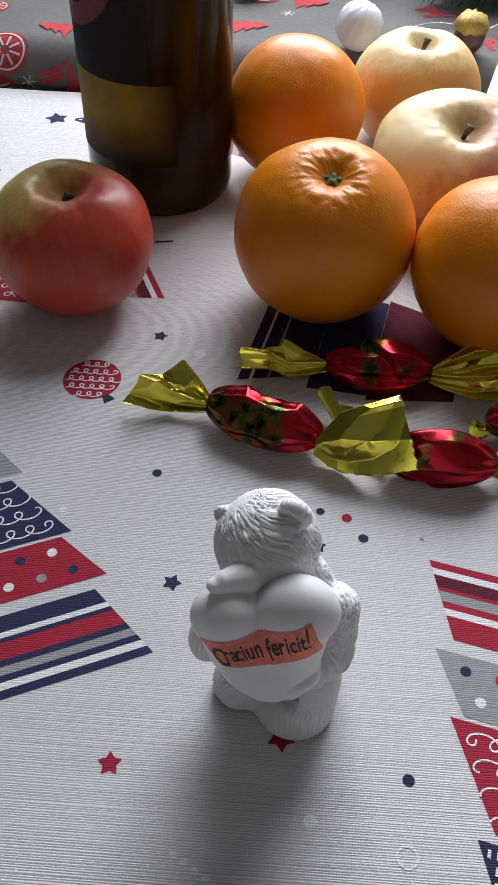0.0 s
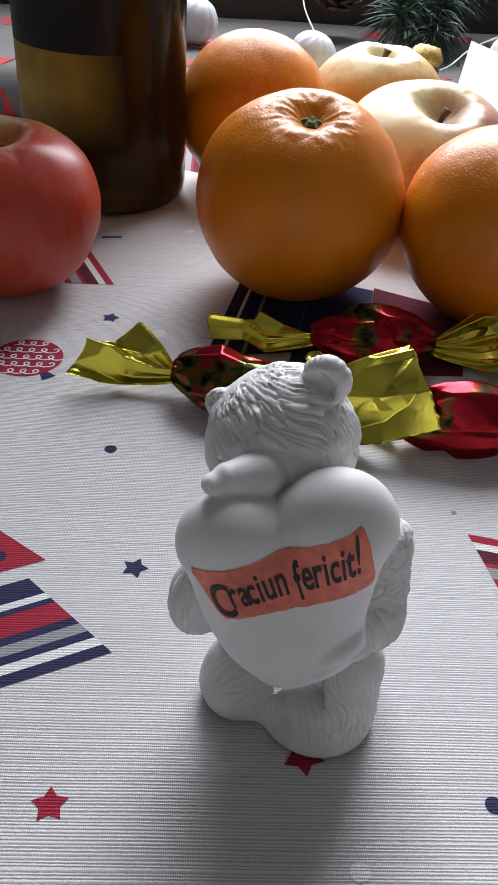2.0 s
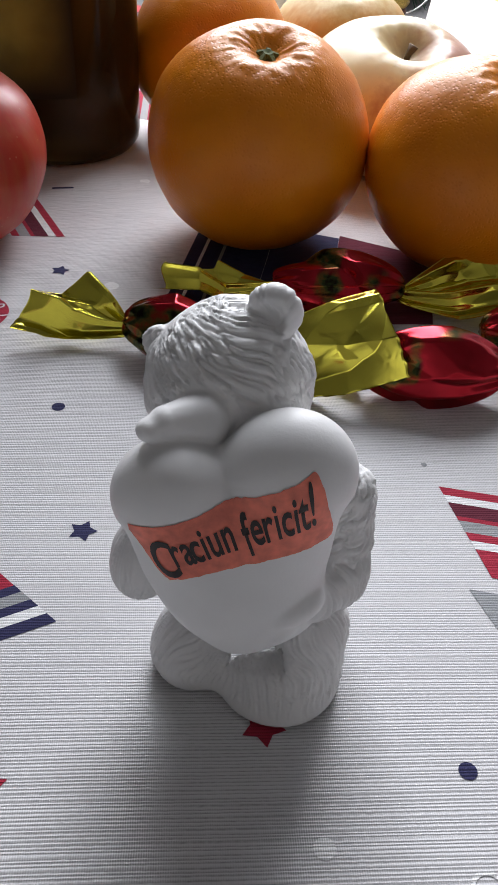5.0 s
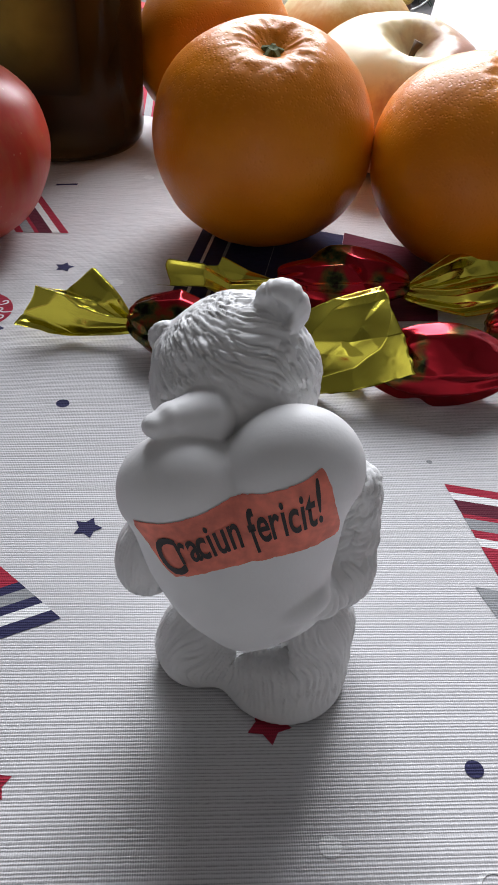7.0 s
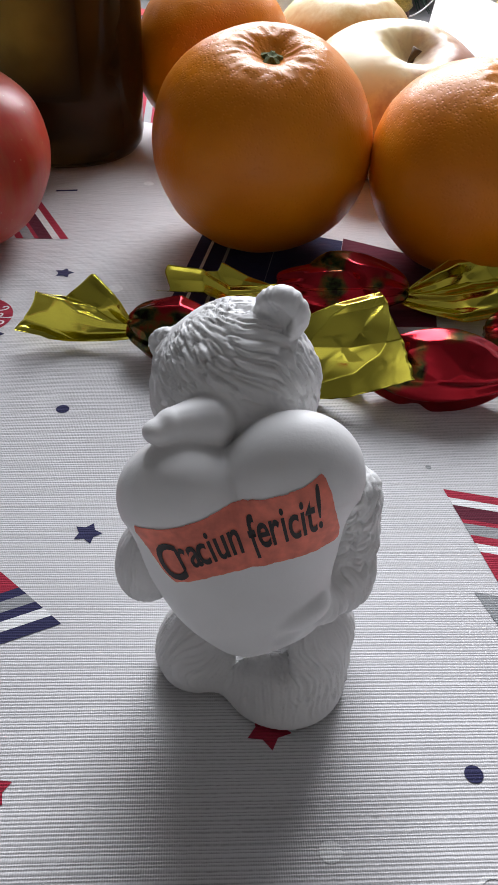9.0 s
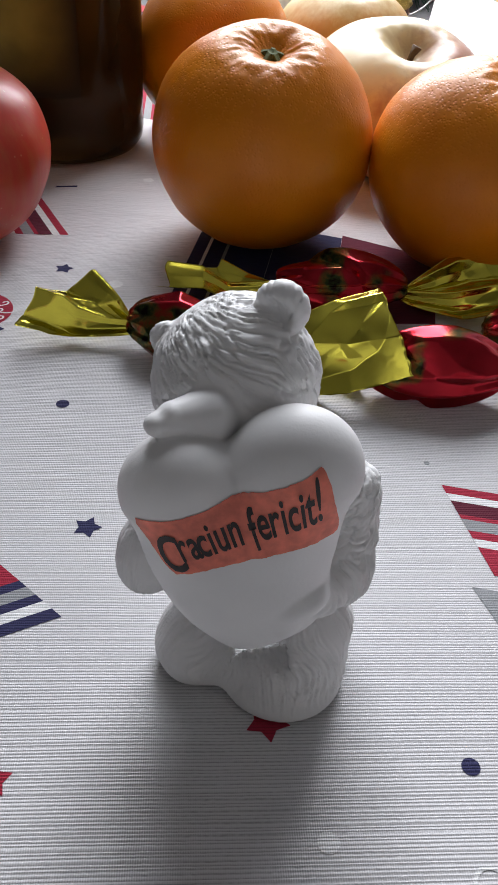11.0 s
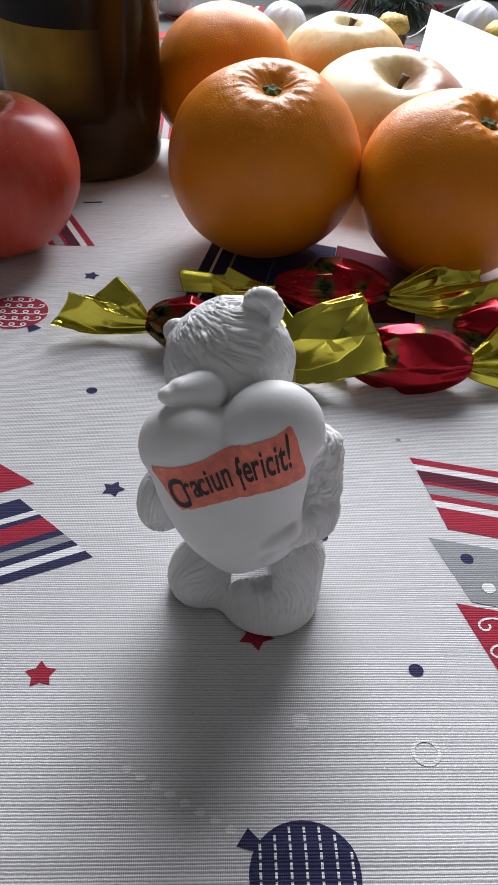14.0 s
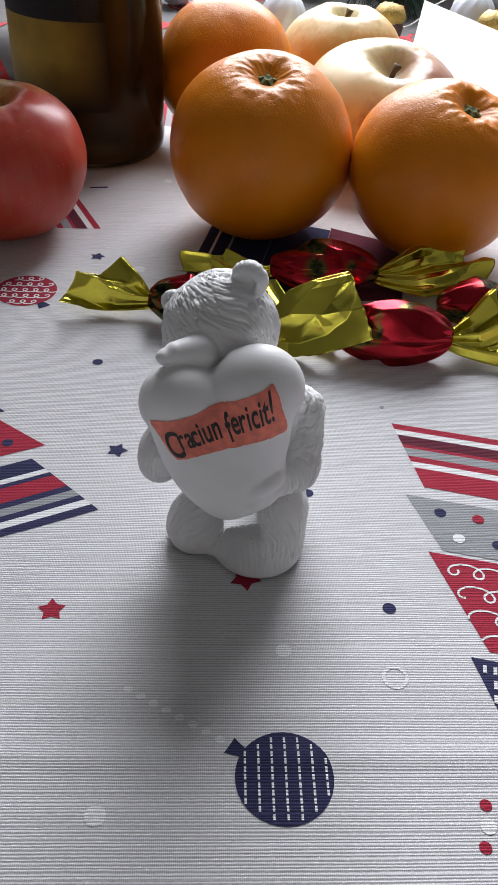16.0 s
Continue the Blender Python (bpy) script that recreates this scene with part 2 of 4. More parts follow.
WIRE = Nodes("clear_wire").put(Base_Color=(0.75, 0.75, 0.72, 1), Roughness=0.25, Metallic=0.3).mat


# ---- mesh helpers ----
def mesh_of(name, verts, faces, material, smooth=True):
    me = bpy.data.meshes.new(name)
    me.from_pydata([tuple(v) for v in verts], [], [tuple(f) for f in faces])
    me.materials.append(material)
    me.polygons.foreach_set("use_smooth", [smooth] * len(me.polygons))
    me.update()
    return me


def part(name, bm, material, parent=None, label="", smooth=False):
    """Links a bmesh as one mesh object, under a thing or a part where one is given."""
    me = bpy.data.meshes.new(name)
    bmesh.ops.recalc_face_normals(bm, faces=bm.faces)
    bm.to_mesh(me)
    bm.free()
    me.materials.append(material)
    me.polygons.foreach_set("use_smooth", [smooth] * len(me.polygons))
    ob = new(name, me)
    ob.parent = parent
    return tagged(ob, label)


def part_mesh(name, me, parent=None, label="", m=None):
    ob = new(name, me)
    ob.parent = parent
    if m is not None:
        ob.matrix_basis = m
    return tagged(ob, label)


def box(bm, lo, hi, bevel=0.0):
    made = bmesh.ops.create_cube(bm, size=1.0)["verts"]
    size, mid = [b - a for a, b in zip(lo, hi)], [(a + b) / 2 for a, b in zip(lo, hi)]
    bmesh.ops.transform(bm, matrix=Matrix.Translation(mid) @ Matrix.Diagonal((*size, 1)), verts=made)
    if bevel:
        edges = list({e for v in made for e in v.link_edges})
        bmesh.ops.bevel(bm, geom=edges, offset=bevel, segments=2, affect="EDGES")
    return bm


def empty(name, m, label, category, group="", kind=""):
    ob = new(name)
    ob.empty_display_size = 0.01
    ob.matrix_world = m
    return tagged(ob, label, category, group, kind)


def lathe(name, profile, material, steps=64):
    """A turned body from (radius, height) pairs, bottom to top."""
    verts, faces, n = [], [], len(profile)
    for k in range(steps):
        a = 2 * math.pi * k / steps
        verts += [(r * math.cos(a), r * math.sin(a), z) for r, z in profile]
    for k in range(steps):
        for i in range(n - 1):
            a, b = k * n + i, ((k + 1) % steps) * n + i
            faces.append((a, b, b + 1, a + 1))
    return mesh_of(name, verts, faces, material)


def tube(name, points, radius, material, sides=6):
    """A round wire along points."""
    pts = [Vector(p) for p in points]
    verts, faces = [], []
    for i, p in enumerate(pts):
        way = (pts[min(i + 1, len(pts) - 1)] - pts[max(i - 1, 0)]).normalized()
        side = way.cross(Vector((0.3, 0.2, 1))).normalized()
        up = side.cross(way)
        r = radius[i] if isinstance(radius, (list, tuple)) else radius
        verts += [p + r * (math.cos(2 * math.pi * k / sides) * side + math.sin(2 * math.pi * k / sides) * up) for k in range(sides)]
    for i in range(len(pts) - 1):
        for k in range(sides):
            a, b = i * sides + k, i * sides + (k + 1) % sides
            faces.append((a, b, b + sides, a + sides))
    faces += [tuple(range(sides))[::-1], tuple(range(len(verts) - sides, len(verts)))]
    return mesh_of(name, verts, faces, material)


# ---- room ----
# the table's far edge, the sill's front and height, and the foot of the window
EDGE_Y, SILL_Y, SILL_Z, BACK_Y = 0.417, 0.425, 0.029, 0.680
# These walls and the ceiling are unseen, added to bounce window light as fill.
room = [
    ("floor", (-1.3, -1.5, -0.80), (1.5, 1.0, -0.75), FLOOR, "brown wooden floor under the table"),
    ("ceiling", (-1.3, -1.5, 1.75), (1.5, 1.0, 1.80), WALL, "unseen pale ceiling added to bounce light"),
    ("wall_south", (-1.3, -1.55, -0.75), (1.5, -1.5, 1.75), WALL, "unseen pale wall facing the window, added to bounce light"),
    ("wall_west", (-1.35, -1.5, -0.75), (-1.3, 1.0, 1.75), WALL, "unseen pale side wall added to bounce light"),
    ("wall_east", (1.5, -1.5, -0.75), (1.55, 1.0, 1.75), WALL, "unseen pale side wall added to bounce light"),
]
for name, lo, hi, mat, label in room:
    tagged(part(name, box(bmesh.new(), lo, hi), mat), label, name.split("_")[0], kind="structure")
wall = empty("wall_north", pose(0, 0, 0), "pale painted wall with a wide window opening", "wall", kind="structure")
for lo, hi in (((-1.3, 0.425, -0.75), (1.5, 1.0, -0.02)), ((-1.3, 0.425, 1.70), (1.5, 1.0, 1.75)), ((-1.3, 0.425, -0.02), (-0.215, 1.0, 1.70)), ((0.95, 0.425, -0.02), (1.5, 1.0, 1.70))):
    part("wall_section", box(bmesh.new(), lo, hi), WALL, wall)

# window: rails and posts of a white frame with a dark sill board under it
window = empty("window_1", pose(0, 0, 0), "white framed window over a dark wooden sill board", "window", kind="structure")
WX0, WX1, WZ0, WZ1 = -0.215, 0.95, 0.058, 1.70
for lo, hi in (
    ((WX0, BACK_Y + 0.005, WZ0), (WX1, BACK_Y + 0.065, WZ0 + 0.10)),
    ((WX0, BACK_Y + 0.005, WZ1 - 0.07), (WX1, BACK_Y + 0.065, WZ1)),
    ((WX0, BACK_Y + 0.005, WZ0 + 0.10), (WX0 + 0.06, BACK_Y + 0.065, WZ1 - 0.07)),
    ((WX1 - 0.06, BACK_Y + 0.005, WZ0 + 0.10), (WX1, BACK_Y + 0.065, WZ1 - 0.07)),
):
    part("window_frame", box(bmesh.new(), lo, hi, 0.006), FRAME, window)
part("sill_board", box(bmesh.new(), (WX0, BACK_Y, -0.02), (WX1, BACK_Y + 0.06, WZ0), 0.004), DARK_WOOD, window, "dark brown wooden board")

# table and cloth
table = empty("table", pose(0, 0, -0.003), "brown wooden table under a printed cloth", "table")
part("tabletop", box(bmesh.new(), (-0.70, -0.75, -0.030), (0.85, EDGE_Y - 0.004, 0.0), 0.004), TABLE_WOOD, table)
for x in (-0.64, 0.79):
    for y in (-0.69, EDGE_Y - 0.07):
        part("leg", box(bmesh.new(), (x - 0.03, y - 0.03, -0.747), (x + 0.03, y + 0.03, -0.030), 0.004), TABLE_WOOD, table)


CREASES = (("y", -0.1155, 0.0005), ("y", 0.262, 0.0004), ("x", 0.005, 0.0004))


def cloth_height(x, y):
    """Height of the cloth over the table: faint waves and ironed folds."""
    h = 0.0004 * noise.noise((x * 9, y * 9, 0.3)) + 0.00025 * noise.noise((x * 31, y * 31, 2.0))
    for axis, at, size in CREASES:
        d = (y if axis == "y" else x) - at
        h += size * math.exp(-((d / 0.0035) ** 2)) * (1.0 if axis == "y" else 0.35)
    return h


def grid_cloth(name, x0, x1, y0, y1, nx, ny, height, material, thick):
    """A cloth sheet with thickness over a grid."""
    xs, ys = np.linspace(x0, x1, nx), np.linspace(y0, y1, ny)
    verts = [(x, y, height(x, y)) for y in ys for x in xs]
    verts += [(x, y, z - thick) for x, y, z in verts]
    faces, low = [], nx * ny
    for j in range(ny - 1):
        for i in range(nx - 1):
            a = j * nx + i
            faces += [(a, a + 1, a + nx + 1, a + nx), (low + a + nx, low + a + nx + 1, low + a + 1, low + a)]
    rim = [i for i in range(nx)] + [j * nx + nx - 1 for j in range(1, ny)] + [(ny - 1) * nx + i for i in range(nx - 2, -1, -1)] + [j * nx for j in range(ny - 2, 0, -1)]
    for a, b in zip(rim, rim[1:] + rim[:1]):
        faces.append((a, low + a, low + b, b))
    return mesh_of(name, verts, faces, material)


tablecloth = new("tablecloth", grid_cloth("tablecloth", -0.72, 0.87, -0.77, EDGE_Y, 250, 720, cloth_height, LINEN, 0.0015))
tagged(tablecloth, "white ribbed linen tablecloth with navy, red and grey Christmas prints", "tablecloth")


# printed shapes, each a thin layer of ink on the cloth
LAYER = [0]


def ink(name, polygons, material, parent=None, lift=0.00014, over=None):
    """Flat printed polygons that follow the cloth."""
    bm = bmesh.new()
    for poly in polygons:
        verts = [bm.verts.new((x, y, 0)) for x, y in poly]
        bm.faces.new(verts)
    bmesh.ops.triangulate(bm, faces=[f for f in bm.faces if len(f.verts) > 4])
    for _ in range(2):
        bmesh.ops.subdivide_edges(bm, edges=[e for e in bm.edges if e.calc_length() > 0.0045], cuts=2)
    bmesh.ops.triangulate(bm, faces=[f for f in bm.faces if len(f.verts) > 4])
    for v in bm.verts:
        v.co.z = (over or cloth_height)(v.co.x, v.co.y) + lift
    bm.normal_update()
    if sum(f.normal.z for f in bm.faces) < 0:
        bmesh.ops.reverse_faces(bm, faces=bm.faces)
    me = bpy.data.meshes.new(name)
    bm.to_mesh(me)
    bm.free()
    me.materials.append(material)
    ob = new(name, me)
    ob.parent = parent or tablecloth
    return ob


def disc(x, y, r, n=20, squash=1.0):
    return [(x + r * math.cos(2 * math.pi * k / n), y + r * squash * math.sin(2 * math.pi * k / n)) for k in range(n)]


def star(x, y, r, turn=0.0, inner=0.56):
    return [(x + (r if k % 2 == 0 else r * inner) * math.cos(math.pi * k / 5 + radians(turn)), y + (r if k % 2 == 0 else r * inner) * math.sin(math.pi * k / 5 + radians(turn))) for k in range(10)]


def ring_strip(points, width):
    """Quads along a line, as a drawn stroke."""
    quads = []
    for (x0, y0), (x1, y1) in zip(points, points[1:]):
        d = math.hypot(x1 - x0, y1 - y0) or 1e-9
        nx, ny = -(y1 - y0) / d * width / 2, (x1 - x0) / d * width / 2
        quads.append([(x0 + nx, y0 + ny), (x1 + nx, y1 + ny), (x1 - nx, y1 - ny), (x0 - nx, y0 - ny)])
    return quads


def curls(u0, u1, v, size):
    """A looping scroll line along u."""
    pts, n = [], int((u1 - u0) / (size * 2.5) * 16) + 2
    for k in range(n):
        a = 2 * math.pi * k / 16
        pts.append((u0 + (u1 - u0) * k / (n - 1) + 1.05 * size * math.sin(a), v - size * math.cos(a) * 0.8))
    return pts


TIERS = ((0.0, 0.0330, 0.0440, 0.0305), (0.0383, 0.0615, 0.0365, 0.0235), (0.0630, 0.0975, 0.0280, 0.0098), (0.1005, 0.1300, 0.0150, 0.0015))
BANDS = (("n", 0.0, 0.10), ("w", 0.10, 0.19), ("n", 0.19, 0.27), ("g", 0.27, 0.37), ("n", 0.37, 0.45), ("r", 0.45, 0.66), ("n", 0.66, 0.72), ("w", 0.72, 0.79), ("n", 0.79, 1.0))
BANDS_DARK = (("n", 0.0, 0.16), ("w", 0.16, 0.20), ("n", 0.20, 0.40), ("g", 0.40, 0.44), ("n", 0.44, 1.0))
BANDS_RED = (("r", 0.0, 0.10), ("w", 0.10, 0.19), ("m", 0.19, 0.35), ("r", 0.35, 0.40), ("g", 0.40, 0.53), ("r", 0.53, 0.62), ("w", 0.62, 0.71), ("r", 0.71, 1.0))


def tree_print(x, y, axis_degrees, style, tiers=4):
    """A fir tree of four patterned tiers with a star, drawn along its axis from the middle of its base."""
    a = radians(axis_degrees)
    vx, vy = math.cos(a), math.sin(a)
    ux, uy = vy, -vx

    def at(u, v):
        return (x + u * ux + v * vx, y + u * uy + v * vy)

    def strip(tier, f0, f1):
        v0, v1, w0, w1 = tier
        wa, wb = w0 + (w1 - w0) * f0, w0 + (w1 - w0) * f1
        return [at(-wa, v0 + (v1 - v0) * f0), at(wa, v0 + (v1 - v0) * f0), at(wb, v0 + (v1 - v0) * f1), at(-wb, v0 + (v1 - v0) * f1)]

    tree = ink("tree_print", [strip(TIERS[3] if tiers > 1 else (0.0, 0.0022, 0.0440, 0.0430), 0, 1)], {"blue": GREY if tiers > 1 else NAVY, "red": NAVY}[style])
    for key in "nrgwm":
        rows = [strip(TIERS[0], f0, f1) for k, f0, f1 in (BANDS_DARK if tiers == 1 else BANDS if style == "blue" else BANDS_RED) if k == key]
        for row in rows:
            ink("stripe", [row], PRINTS[key], tree)
    if tiers == 1:
        # Dark patches painted for the shade on the cloth between oranges and sweets.
        ink("plain_tier", [strip((0.0331, 0.0615, 0.0400, 0.0370), 0, 1)], NAVY, tree)
        ink("plain_tier", [strip((0.0616, 0.1020, 0.0400, 0.0290), 0, 1)], MAROON, tree)
        return tree
    ink("dotted_tier", [strip(TIERS[1], 0, 1)], RED if style == "blue" else GREY, tree)
    ink("scroll_tier", [strip(TIERS[2], 0, 1)], NAVY if style == "blue" else RED, tree)
    spots = {"w": [], "n": [], "g": []}
    for row in range(2):
        for k in range(-3, 4):
            u, v = k * 0.0124 + (row % 2) * 0.0062, TIERS[1][0] + 0.0062 + row * 0.0105
            if abs(u) < TIERS[1][2] - (v - TIERS[1][0]) * 0.56 - 0.002:
                spots[("w", "g", "n")[(k + 2 * row) % 3]].append(disc(*at(u, v), 0.0020, 16))
    for key, some in spots.items():
        for one in some:
            ink("spot", [one], PRINTS[key] if not (style == "red" and key == "g") else RED, tree, 0.00024)
    lines = []
    for row in range(4):
        v = TIERS[2][0] + 0.0055 + row * 0.0085
        w = TIERS[2][2] - (v - TIERS[2][0]) * 0.53 - 0.003
        if w > 0.004:
            lines += ring_strip([at(u, vv) for u, vv in curls(-w, w, v, 0.0031)], 0.00068)
    ink("scroll_line", lines, CHALK, tree, 0.00024)
    if style == "red":
        dashes = []
        for row in range(6):
            v = TIERS[3][0] + 0.002 + row * 0.0045
            w = TIERS[3][2] - (v - TIERS[3][0]) * 0.46 - 0.001
            for k in range(-5, 6):
                u = k * 0.0028
                if abs(u) < w:
                    dashes.append([at(u - 0.0005, v), at(u + 0.0005, v), at(u + 0.0005, v + 0.0025), at(u - 0.0005, v + 0.0025)])
        ink("dash", dashes, CHALK, tree, 0.00024)
    ink("tree_star", [star(*at(0, 0.143), 0.0085, axis_degrees)], NAVY, tree)
    return tree


tree_print(-0.0432, -0.0477, 114, "blue")
tree_print(0.1431, 0.0089, 257, "red")
tree_print(-0.0440, 0.2170, 204, "red")
tree_print(0.0258, 0.1600, -12, "blue", 1)
tree_print(0.0150, 0.3740, 180, "red")
for x, y, r, turn, mat in ((0, 0, 0.0040, 70, NAVY), (-0.0115, -0.0704, 0.0042, 95, RED), (-0.0241, 0.1455, 0.0040, 80, NAVY), (0.0440, -0.0580, 0.0050, 60, RED), (0.0560, 0.0215, 0.0035, 20, NAVY), (-0.168, 0.3620, 0.0040, 60, NAVY)):
    ink("star_print", [star(x, y, r, turn)], mat)
for x, y, r, mat in (
    (-0.0133, 0.0547, 0.0021, NAVY), (0.0857, -0.0690, 0.0020, NAVY), (0.0743, 0.0270, 0.0021, NAVY), (0.0678, 0.0369, 0.0021, RED), (0.0657, -0.0204, 0.0019, NAVY), (0.0569, 0.0395, 0.0018, NAVY),
    (0.0980, 0.0286, 0.0009, GREY), (0.0540, -0.0839, 0.0022, CHALK), (0.0080, -0.1300, 0.0025, CHALK), (0.0996, -0.1277, 0.0015, RED), (0.0971, -0.1376, 0.0015, RED), (0.0990, -0.1328, 0.0019, CHALK),
    (-0.1501, 0.2992, 0.0028, NAVY), (-0.1700, 0.3370, 0.0045, CHALK), (-0.1250, 0.1080, 0.0030, NAVY), (0.0050, 0.2420, 0.0026, CHALK), (-0.0030, 0.1340, 0.0030, CHALK), (-0.0490, 0.0320, 0.0015, CHALK),
):
    ink("dot_print", [disc(x, y, r)], mat)
ink("ring_print", ring_strip([(0.0837 + 0.0032 * math.cos(k / 3), -0.0924 + 0.0032 * math.sin(k / 3)) for k in range(20)], 0.0009), CHALK)
ink("dash_print", [[(-0.0385, 0.2285), (-0.0285, 0.2300), (-0.0285, 0.2320), (-0.0385, 0.2305)]], NAVY)


def bauble_print(x, y, r, mat, knot, style):
    bauble = ink("bauble_print", [disc(x, y, r, 36)], mat)
    d = math.hypot(knot[0] - x, knot[1] - y)
    kx, ky = (knot[0] - x) / d, (knot[1] - y) / d
    e, w = r * 0.98, r * 0.16
    ink("bauble_cap", [[(x + kx * e - ky * w * 0.7, y + ky * e + kx * w * 0.7), (x + kx * (e + w * 2) - ky * w * 1.3, y + ky * (e + w * 2) + kx * w * 1.3), (x + kx * (e + w * 2) + ky * w * 1.3, y + ky * (e + w * 2) - kx * w * 1.3), (x + kx * e + ky * w * 0.7, y + ky * e - kx * w * 0.7)]], NAVY, bauble)
    marks = []
    if style == "dash":
        for i in range(-3, 4):
            for j in range(-6, 7):
                px, py = i * 0.0033 + 0.0004, j * 0.00195
                if px * px + py * py < (r * 0.93) ** 2:
                    marks.append([(x + px - 0.00028, y + py - 0.00072), (x + px + 0.00028, y + py - 0.00072), (x + px + 0.00028, y + py + 0.00072), (x + px - 0.00028, y + py + 0.00072)])
    else:
        for j in range(-2, 3):
            v = j * r * 0.38
            w = math.sqrt(max(0, (r * 0.9) ** 2 - v * v))
            marks += ring_strip([(x + u, y + vv) for u, vv in curls(-w, w, v, r * 0.14)], 0.0007)
    ink("bauble_pattern", marks, CHALK, bauble, 0.00024)
    return bauble


bauble_print(0.0522, -0.1207, 0.0120, NAVY, (0.0399, -0.1131), "dash")
bauble_print(-0.0522, 0.1110, 0.0138, RED, (-0.0415, 0.0970), "curl")
for k in range(8):
    ink("chain_dot_print", [disc(0.0366 - k * 0.00344, -0.1108 + k * 0.00206, 0.0013, 10, 0.8)], CHALK)


# ---- the plaster bear ----
def ellipsoid(p, centre, radii, turn=(0, 0, 0)):
    r = np.array(Euler([radians(a) for a in turn]).to_matrix())
    q = (p - np.array(centre)) @ r
    k0 = np.linalg.norm(q / radii, axis=-1)
    k1 = np.linalg.norm(q / np.square(radii), axis=-1) + 1e-9
    return k0 * (k0 - 1.0) / k1


def limb(p, a, b, ra, rb, squash=1.0):
    s = np.array((1, 1 / squash, 1))
    a, b, q = np.array(a) * s, np.array(b) * s, p * s
    h = np.clip(((q - a) @ (b - a)) / ((b - a) @ (b - a)), 0, 1)
    return np.linalg.norm(q - a - h[..., None] * (b - a), axis=-1) - (ra + (rb - ra) * h)


def blend(a, b, k):
    h = np.clip(0.5 + 0.5 * (b - a) / k, 0, 1)
    return b + (a - b) * h - k * h * (1 - h)


# all in decimetres, on the table at the bear's own place
def heart(p):
    left = limb(p, (0.250, -0.476, 0.568), (0.376, -0.524, 0.262), 0.113, 0.050, 0.82)
    right = limb(p, (0.450, -0.474, 0.616), (0.376, -0.524, 0.262), 0.123, 0.050, 0.82)
    middle = ellipsoid(p, (0.362, -0.486, 0.455), (0.178, 0.104, 0.190), (-7, -4, 0))
    low = ellipsoid(p, (0.394, -0.502, 0.330), (0.146, 0.088, 0.120), (0, 12, 0))
    return blend(blend(blend(left, right, 0.014), middle, 0.048), low, 0.05)


def smooth_parts(p):
    """The muzzle with its button nose, and the palm that folds over the heart's lower side."""
    muzzle = limb(p, (0.298, -0.410, 0.684), (0.236, -0.440, 0.694), 0.051, 0.034)
    nose = ellipsoid(p, (0.211, -0.455, 0.694), (0.028, 0.025, 0.022), (0, 12, 25))
    palm = ellipsoid(p, (0.468, -0.549, 0.358), (0.068, 0.046, 0.040), (0, -16, 12))
    thumb = ellipsoid(p, (0.450, -0.557, 0.306), (0.040, 0.034, 0.030), (0, -30, 10))
    hand = blend(palm, thumb, 0.006)
    return np.minimum(blend(muzzle, nose, 0.009), hand)


EAR, EAR_TURN = (0.423, -0.290, 0.834), (8, 12, -24)


def ear_shape(p, centre, size, turn):
    """A thick round ear with a hollow in its front."""
    r = np.array(Euler([radians(a) for a in turn]).to_matrix())
    q = (p - np.array(centre)) @ r
    disc_part = ellipsoid(q, (0, 0, 0), (0.060 * size, 0.040 * size, 0.064 * size))
    hollow = ellipsoid(q, (-0.006 * size, -0.042 * size, -0.010 * size), (0.045 * size, 0.035 * size, 0.052 * size))
    return -blend(-disc_part, hollow, 0.012)


def furry_parts(p):
    head = ellipsoid(p, (0.350, -0.270, 0.662), (0.158, 0.152, 0.166), (0, 8, 0))
    head = blend(head, ear_shape(p, EAR, 0.84, EAR_TURN), 0.012)
    head = blend(head, ear_shape(p, (0.224, -0.225, 0.723), 0.54, (0, -35, -10)), 0.012)
    chest = ellipsoid(p, (0.355, -0.400, 0.560), (0.130, 0.075, 0.090))
    head = blend(head, chest, 0.02)
    body = ellipsoid(p, (0.410, -0.300, 0.330), (0.190, 0.170, 0.300))
    arm = limb(p, (0.575, -0.350, 0.452), (0.566, -0.400, 0.320), 0.074, 0.080)
    fore = limb(p, (0.570, -0.420, 0.300), (0.515, -0.520, 0.330), 0.066, 0.042)
    arm = blend(arm, fore, 0.03)
    paw = ellipsoid(p, (0.198, -0.410, 0.350), (0.072, 0.080, 0.110), (0, 20, 0))
    leg = limb(p, (0.500, -0.415, 0.13), (0.478, -0.452, -0.02), 0.126, 0.140)
    foot = ellipsoid(p, (0.290, -0.405, 0.045), (0.092, 0.098, 0.115))
    rear = limb(p, (0.49, -0.28, 0.2), (0.47, -0.27, -0.02), 0.15, 0.15)
    d = blend(body, head, 0.025)
    d = blend(d, rear, 0.03)
    for other, k in ((arm, 0.02), (paw, 0.02), (leg, 0.015), (foot, 0.05)):
        d = blend(d, other, k)
    gap = np.maximum(np.maximum(np.abs(p[..., 0] - 0.425) - 0.056, p[..., 2] - 0.25), np.minimum(-0.478 - p[..., 1], 0.112 + 0.2 * (p[..., 0] - 0.425) - p[..., 2]))
    return -blend(-d, gap, 0.022)


def bear_shape(p):
    d = blend(furry_parts(p), smooth_parts(p), 0.006)
    d = blend(d, heart(p), 0.006)
    return np.maximum(d, -p[..., 2] + 0.002)


